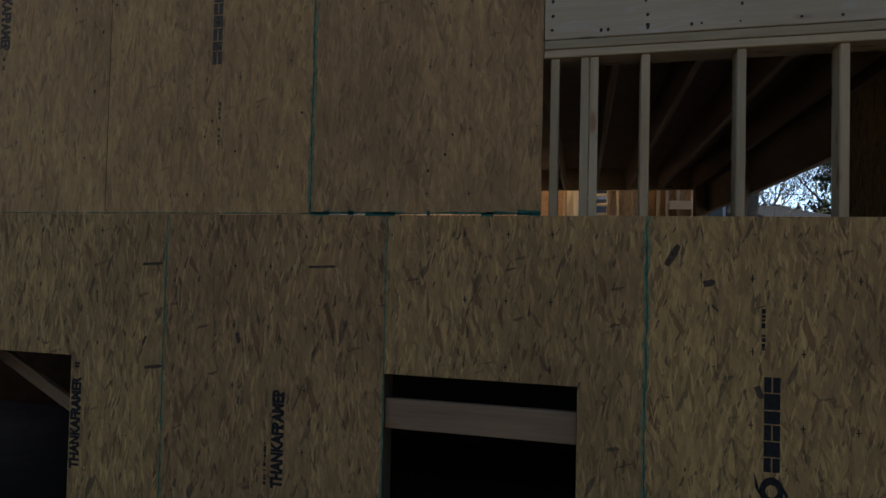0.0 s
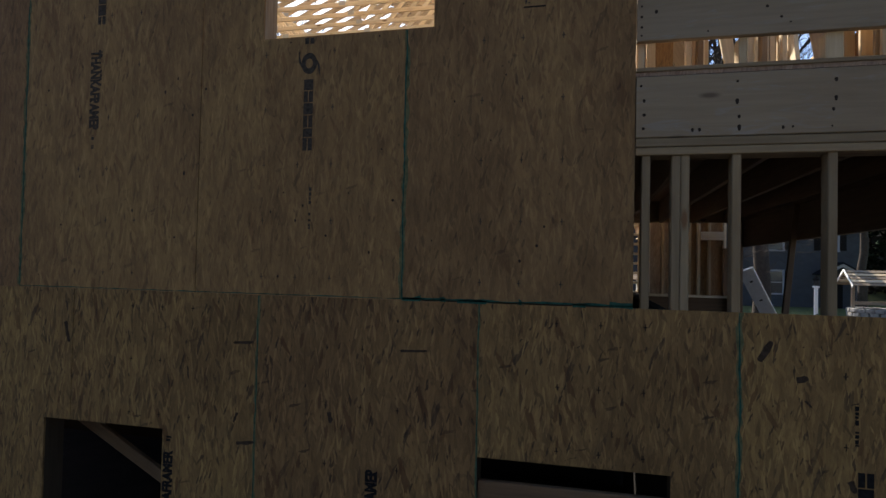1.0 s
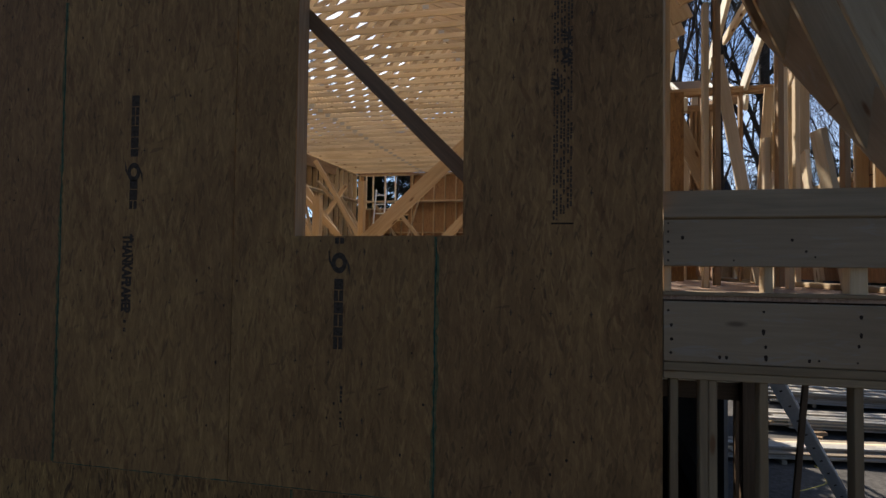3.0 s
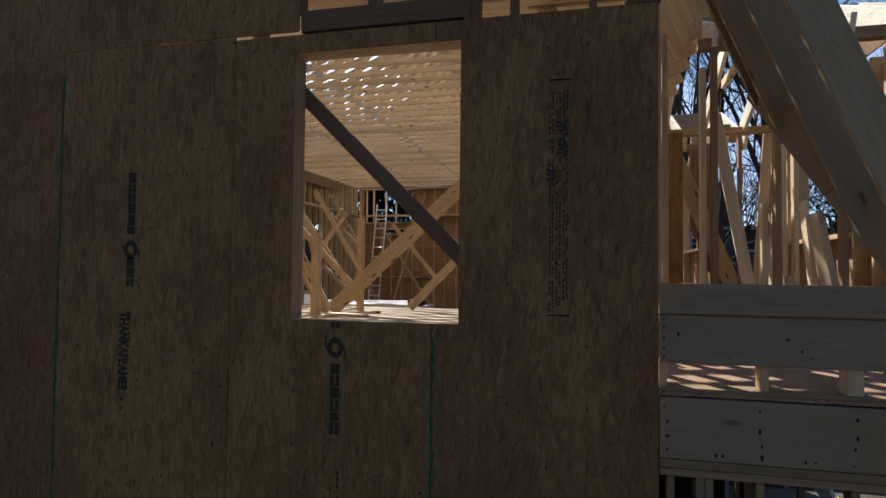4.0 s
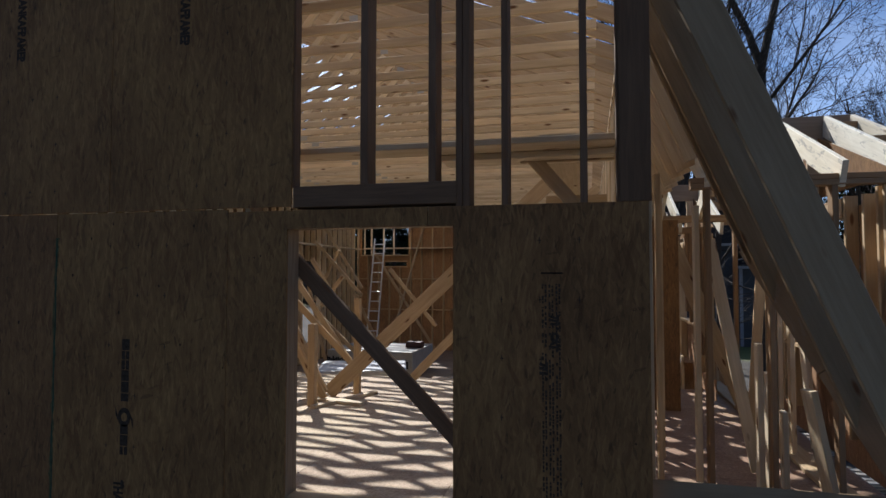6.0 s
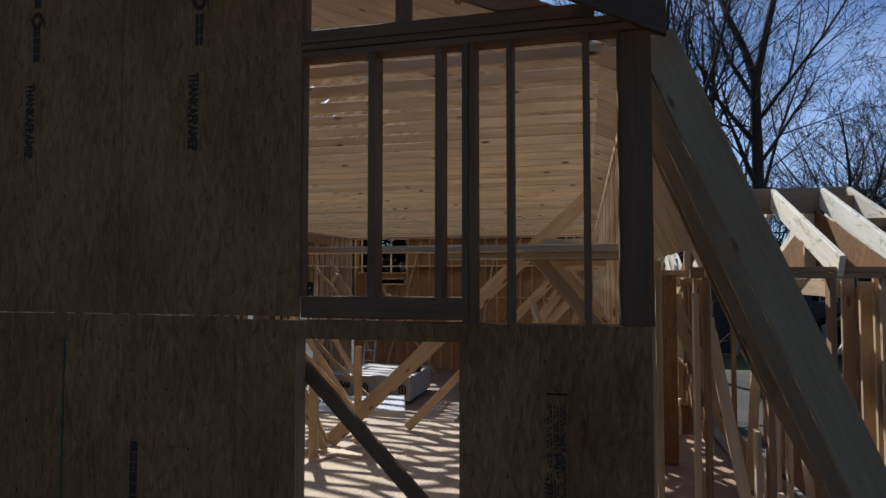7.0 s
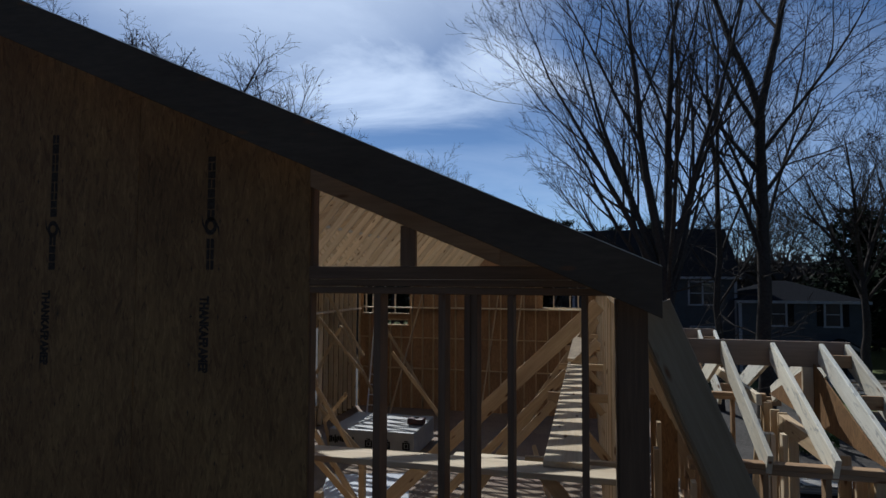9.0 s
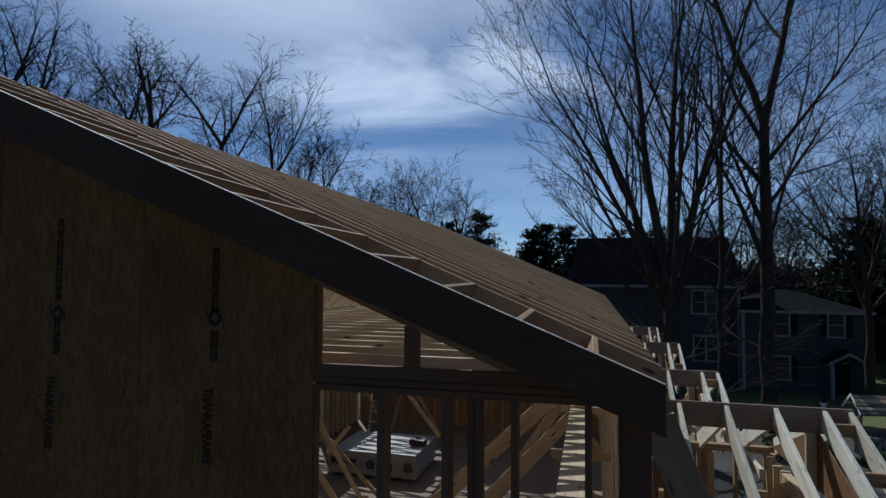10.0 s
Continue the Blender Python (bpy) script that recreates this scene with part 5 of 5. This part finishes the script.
# ---- trees ----
def grow(v, f, rng, p, d, r, length, level, most, lift=0.05, kids=7, thin=0.011, open_=0.6):
    """A limb and its side branches, which shorten towards its tip and stand round it in turn."""
    steps = 7 if level < 2 else (5 if level == 2 else 3)
    wob = (0.05, 0.06, 0.09, 0.14, 0.18, 0.2)[min(level, 5)]
    pts, radii = [p.copy()], [r]
    q, e = p.copy(), d.normalized()
    for i in range(steps):
        e = (e + Vector((rng.gauss(0, wob), rng.gauss(0, wob), rng.gauss(0, wob * 0.7) + lift))).normalized()
        q = q + e * (length / steps)
        pts.append(q.copy())
        radii.append(max(thin * 0.55, r * (1 - 0.86 * (i + 1) / steps)))
    tube(v, f, pts, radii, 8 if level == 0 else (6 if level == 1 else (4 if level == 2 else 3)))
    if level >= most:
        return
    n = kids + (2 if level == 1 else 0) if level < 3 else max(3, kids - level)
    turn_at = rng.uniform(0, 2 * math.pi)
    for i in range(n):
        u = 0.2 + 0.8 * (i + rng.random()) / n
        x = u * steps
        j = min(int(x), steps - 1)
        base_p = pts[j].lerp(pts[j + 1], x - j)
        along = (pts[j + 1] - pts[j]).normalized()
        turn = along.orthogonal().normalized()
        turn_at += 2.4 + rng.uniform(-0.5, 0.5)
        turn.rotate(Matrix.Rotation(turn_at, 3, along))
        ang = open_ * rng.uniform(0.65, 1.3)
        nd = along * math.cos(ang) + turn * math.sin(ang)
        rr = max(thin, (radii[j] * (1 - (x - j)) + radii[j + 1] * (x - j)) * rng.uniform(0.5, 0.72))
        grow(v, f, rng, base_p, nd, rr, length * (0.66 - 0.34 * u) * rng.uniform(0.75, 1.2), level + 1, most, lift, kids, thin, open_)


def bare_tree(x, y, z, trunk_h, r, stems, seed, label, most=4, kids=7, side=0, low=0.25, thin=0.011, open_=0.6, lift=0.05, lean=0.0):
    """stems: rows of (lean east, lean north, length) for the main limbs; they leave the trunk over its upper part, low of its height long. side: thin drooping branches below."""
    rng = random.Random(seed)
    t = thing("bare_tree", label, "tree", "leafless trees", at=(x, y, z))
    v, f = [], []
    pts = [Vector((x, y, z - 0.3))]
    for i in range(8):
        u = (i + 1) / 8
        pts.append(Vector((x + lean * trunk_h * u * u + rng.uniform(-0.1, 0.1), y + rng.uniform(-0.1, 0.1), z + trunk_h * u)))
    tube(v, f, pts, [r * 1.35] + [r * (1.05 - 0.055 * i) for i in range(8)], 12)
    pydata("trunk", v, f, BARK, t, smooth=True)
    v, f = [], []

    def spot(u):
        k = min(int(u * 8), 7)
        return pts[k].lerp(pts[k + 1], u * 8 - k)

    for i, (lx, ly, length) in enumerate(stems):
        u = 1.0 if i < 2 else 1.0 - low * (i - 1) / max(1, len(stems) - 2)
        grow(v, f, rng, spot(u * 0.999), Vector((lx, ly, 1.0)), r * (0.6 if i < 2 else rng.uniform(0.3, 0.48)), length, 1, most, lift, kids, thin, open_)
    for i in range(side):
        a = rng.uniform(0, 2 * math.pi)
        grow(v, f, rng, spot(rng.uniform(0.25, 0.95)), Vector((math.cos(a), math.sin(a), rng.uniform(-0.15, 0.4))), r * 0.13, rng.uniform(3.0, 5.5), 2, min(most, 4), 0.02, kids)
    pydata("crown", v, f, BARK, t)
    return t


def fan(seed, n, spread, length):
    rng = random.Random(seed)
    return [(spread * math.cos(2.4 * k + seed) * rng.uniform(0.5, 1.1), spread * math.sin(2.4 * k + seed) * rng.uniform(0.5, 1.1), length * rng.uniform(0.75, 1.1)) for k in range(n)]


bare_tree(3.1, 26.0, 0.4, 7.6, 0.4, [(-0.2, -0.1, 16), (0.1, 0.2, 16), (-0.42, 0.3, 15), (0.26, -0.1, 15), (-0.62, -0.2, 13.5), (0.42, 0.2, 13), (-0.5, 0.1, 14), (-0.72, 0.3, 10), (0.02, -0.4, 14), (-0.3, 0.5, 13), (0.34, 0.5, 12), (-0.85, 0.2, 7.5)], 1, "large leafless tree with many upright limbs", 5, 6, 8, 0.3, 0.011, 0.5, 0.05)
bare_tree(8.5, 31.0, 0.6, 16.0, 0.36, [(0.16, 0.1, 16), (-0.12, 0.2, 15), (-0.55, 0.1, 10), (0.6, -0.1, 10), (-0.7, 0.3, 8), (0.75, 0.3, 8), (-0.6, -0.4, 7), (0.35, 0.3, 11), (-0.35, -0.2, 11)], 2, "tall leafless tree with a dark straight trunk", 5, 6, 12, 0.5, 0.011, 0.6, 0.03)
bare_tree(6.5, 32.0, 0.6, 11.0, 0.2, [(0.08, 0, 12), (-0.12, 0.1, 13), (-0.35, 0.2, 10), (0.45, 0.1, 9), (-0.6, 0.1, 7), (0.6, 0.2, 7)], 3, "slender leafless tree with a dark trunk", 5, 6, 8, 0.5, 0.011, 0.55, 0.04)
bare_tree(15.5, 37.0, 0.8, 7.0, 0.25, fan(4, 8, 0.7, 10), 4, "leafless tree with a fine rounded crown", 5, 6)
bare_tree(19.5, 34.0, 0.8, 6.0, 0.22, fan(14, 7, 0.6, 10), 24, "leafless tree with a fine rounded crown", 5, 6)
EDGE = (
    # place, fork and top of the trees along the wood, girth, openness
    (-38.0, 26, 17.5, 29.0, 0.36, 0.75),
    (-41.4, 33, 21.5, 29.5, 0.24, 0.6),
    (-38.9, 36, 19.2, 25.8, 0.16, 0.65),
    (-33.5, 33, 19.5, 25.8, 0.18, 0.6),
    (-29.5, 31, 19.2, 25.8, 0.26, 0.8),
    (-25.8, 33, 17.4, 24.6, 0.24, 0.85),
    (-23.5, 37, 15.8, 23.4, 0.18, 0.5),
    (-22.9, 40, 15.8, 20.8, 0.15, 0.7),
    (-20.6, 40, 15.2, 20.6, 0.14, 0.75),
    (-20.1, 46, 14.2, 18.2, 0.14, 0.7),
    (-15.8, 52, 12.2, 20.2, 0.2, 0.55),
    (-20.3, 56, 13.2, 20.0, 0.16, 0.6),
    (-13.5, 58, 12.5, 18.6, 0.16, 0.6),
)
for i, (x, y, fork, tip, r, open_) in enumerate(EDGE):
    bare_tree(x, y, 0.7, fork - 0.7, r, fan(30 + i, 7, open_, (tip - fork) * 0.85), 40 + i, "leafless tree at the edge of the woods", 4, 6, 0, 0.25, 0.016, open_, 0.02, 0.08 * math.sin(3.1 * i))


for i, (x, y, h, ln) in enumerate(((13.0, 58, 6.5, 9.5), (17.5, 61, 7, 10), (22.0, 57, 7, 10), (26.5, 60, 7.5, 10.5), (31.5, 56, 7, 10), (9.0, 62, 6.5, 9), (37.0, 60, 7.5, 11))):
    bare_tree(x, y, 1.0, h, 0.2, fan(80 + i, 7, 0.75, ln * 0.8), 90 + i, "leafless tree in the woods behind the houses", 4, 7, 0, 0.4, 0.02)


def pine_tree(x, y, z, h, w, seed):
    rng = random.Random(seed)
    t = thing("pine_tree", "dark green pine with an uneven crown", "tree", "pines", at=(x, y, z))
    v, f = [], []
    tube(v, f, [Vector((x, y, z - 0.3)), Vector((x, y, z + h * 0.5)), Vector((x, y, z + h))], [0.25, 0.16, 0.03], 7)
    pydata("trunk", v, f, BARK, t)
    v, f = [], []
    for k in range(130):
        u = rng.uniform(0.12, 1.0)
        a = rng.uniform(0, 2 * math.pi)
        reach = w * (0.25 + 0.75 * math.sin(math.pi * min(1.0, 0.25 + u * 0.68))) * rng.uniform(0.6, 1.1)
        for m in range(9):
            s = (m + 1) / 9
            c = Vector((x + math.cos(a) * reach * s, y + math.sin(a) * reach * s, z + h * u + reach * s * 0.15))
            for _ in range(7):
                o = c + Vector((rng.gauss(0, 0.25), rng.gauss(0, 0.25), rng.gauss(0, 0.14)))
                g = Vector((rng.uniform(-1, 1), rng.uniform(-1, 1), rng.uniform(-0.3, 0.6))).normalized() * rng.uniform(0.3, 0.6)
                b = g.cross(Vector((0, 0, 1))).normalized() * 0.13
                i0 = len(v)
                v += [tuple(o - b), tuple(o + b), tuple(o + g)]
                f.append((i0, i0 + 1, i0 + 2))
    pydata("crown", v, f, NEEDLES, t)


for i, (x, y, h, w) in enumerate(((-5.2, 62, 12.6, 3.2), (-3.0, 66, 12.8, 3.2), (-6.3, 60, 12.0, 2.4), (-12.8, 64, 14.4, 3.2), (-15.5, 60, 12.8, 3.0), (-24.7, 60, 15.4, 2.8), (-22.6, 57, 13.8, 3.0), (-20.9, 61, 14.0, 3.0), (-26.3, 63, 14.8, 3.0), (23.5, 46, 13.0, 4.6), (21.0, 52, 12.0, 4.0), (3.0, 70, 12.5, 4.5), (7.0, 72, 13, 4.5), (27.0, 50, 14.0, 4.5))):
    pine_tree(x, y, 1.2, h, w, 70 + i)


def far_woods():
    rng = random.Random(77)
    v, f = [], []
    for k in range(150):
        x = -95 + 1.35 * k + rng.uniform(-1, 1)
        y = rng.uniform(74, 104)
        h = rng.uniform(10.0, 15.0)
        p = Vector((x, y, 1.0))
        tube(v, f, [p, p + Vector((0, 0, h * 0.5)), p + Vector((rng.uniform(-0.6, 0.6), 0, h))], [0.2, 0.15, 0.03], 4)
        for _ in range(26):
            u = rng.uniform(0.12, 0.95)
            a = rng.uniform(0, 2 * math.pi)
            ln = h * (1.1 - u) * rng.uniform(0.25, 0.45)
            s = p + Vector((0, 0, h * u))
            e = s + Vector((math.cos(a) * ln, math.sin(a) * ln * 0.5, ln * rng.uniform(0.5, 1.1)))
            tube(v, f, [s, s.lerp(e, 0.5) + Vector((0, 0, 0.15)), e], [0.07, 0.05, 0.015], 3)
            for _ in range(5):
                s2 = s.lerp(e, rng.uniform(0.3, 0.95))
                e2 = s2 + Vector((rng.uniform(-1, 1), rng.uniform(-0.5, 0.5), rng.uniform(0.2, 1.2))) * ln * 0.4
                tube(v, f, [s2, e2], [0.03, 0.012], 3)
    w = pydata("far_woods", v, f, BARK, None)
    tagged(w, "belt of grey leafless woods far behind the houses", "woods", kind="stuff")
    v, f = [], []
    # third belt stands unseen behind the camera, added to cut low skylight
    belts = ((-115, 118, 72, 108, 11.0, 34000), (-4, 60, 56, 72, 10.0, 15000), (-90, 95, -46, -19, 21.0, 15000), (-75, -50, -45, 75, 13.0, 8000), (52, 80, -45, 75, 12.0, 8000))
    for xa, xb, ya, yb, tall, count in belts:
        for k in range(count):
            x, y = rng.uniform(xa, xb), rng.uniform(ya, yb)
            top_ = tall * (0.82 + 0.3 * noise.noise((x * 0.07, y * 0.07, 0))) + 1.5 * noise.noise((x * 0.4, y * 0.4, 2))
            c = Vector((x, y, 0.6 + max(0.2, top_) * rng.random() ** 0.75))
            g = Vector((rng.uniform(-1, 1), rng.uniform(-1, 1), rng.uniform(0, 1.4))).normalized() * rng.uniform(0.7, 1.6)
            b = g.cross(Vector((rng.uniform(-1, 1), rng.uniform(-1, 1), 0.3))).normalized() * rng.uniform(0.2, 0.45)
            i0 = len(v)
            v += [tuple(c - b), tuple(c + b), tuple(c + g)]
            f.append((i0, i0 + 1, i0 + 2))
    w = pydata("far_brush", v, f, BRUSH, None)
    tagged(w, "grey-brown leafless brush below the far woods, plus belts added around to block skylight", "brush", kind="stuff")


far_woods()


def backing_rise():
    """A low rise added behind the woods as a dark backing, so no sky shows through the brush."""
    n = 80
    v, f = [], []
    for j in range(6):
        for i in range(n + 1):
            x, y = -170 + 340 * i / n, 106 + 6 * j
            v.append((x, y, 0.8 + (9.0 + 2.2 * noise.noise((x * 0.03, 3.0, 0)) + 0.8 * noise.noise((x * 0.3, y * 0.3, 5))) * min(1.0, j / 3.0)))
    for j in range(5):
        for i in range(n):
            k = j * (n + 1) + i
            f.append((k, k + 1, k + n + 2, k + n + 1))
    tagged(pydata("rise", v, f, BRUSH, None, smooth=True), "low dark rise added as a backing behind the far woods", "rise", kind="structure")


backing_rise()
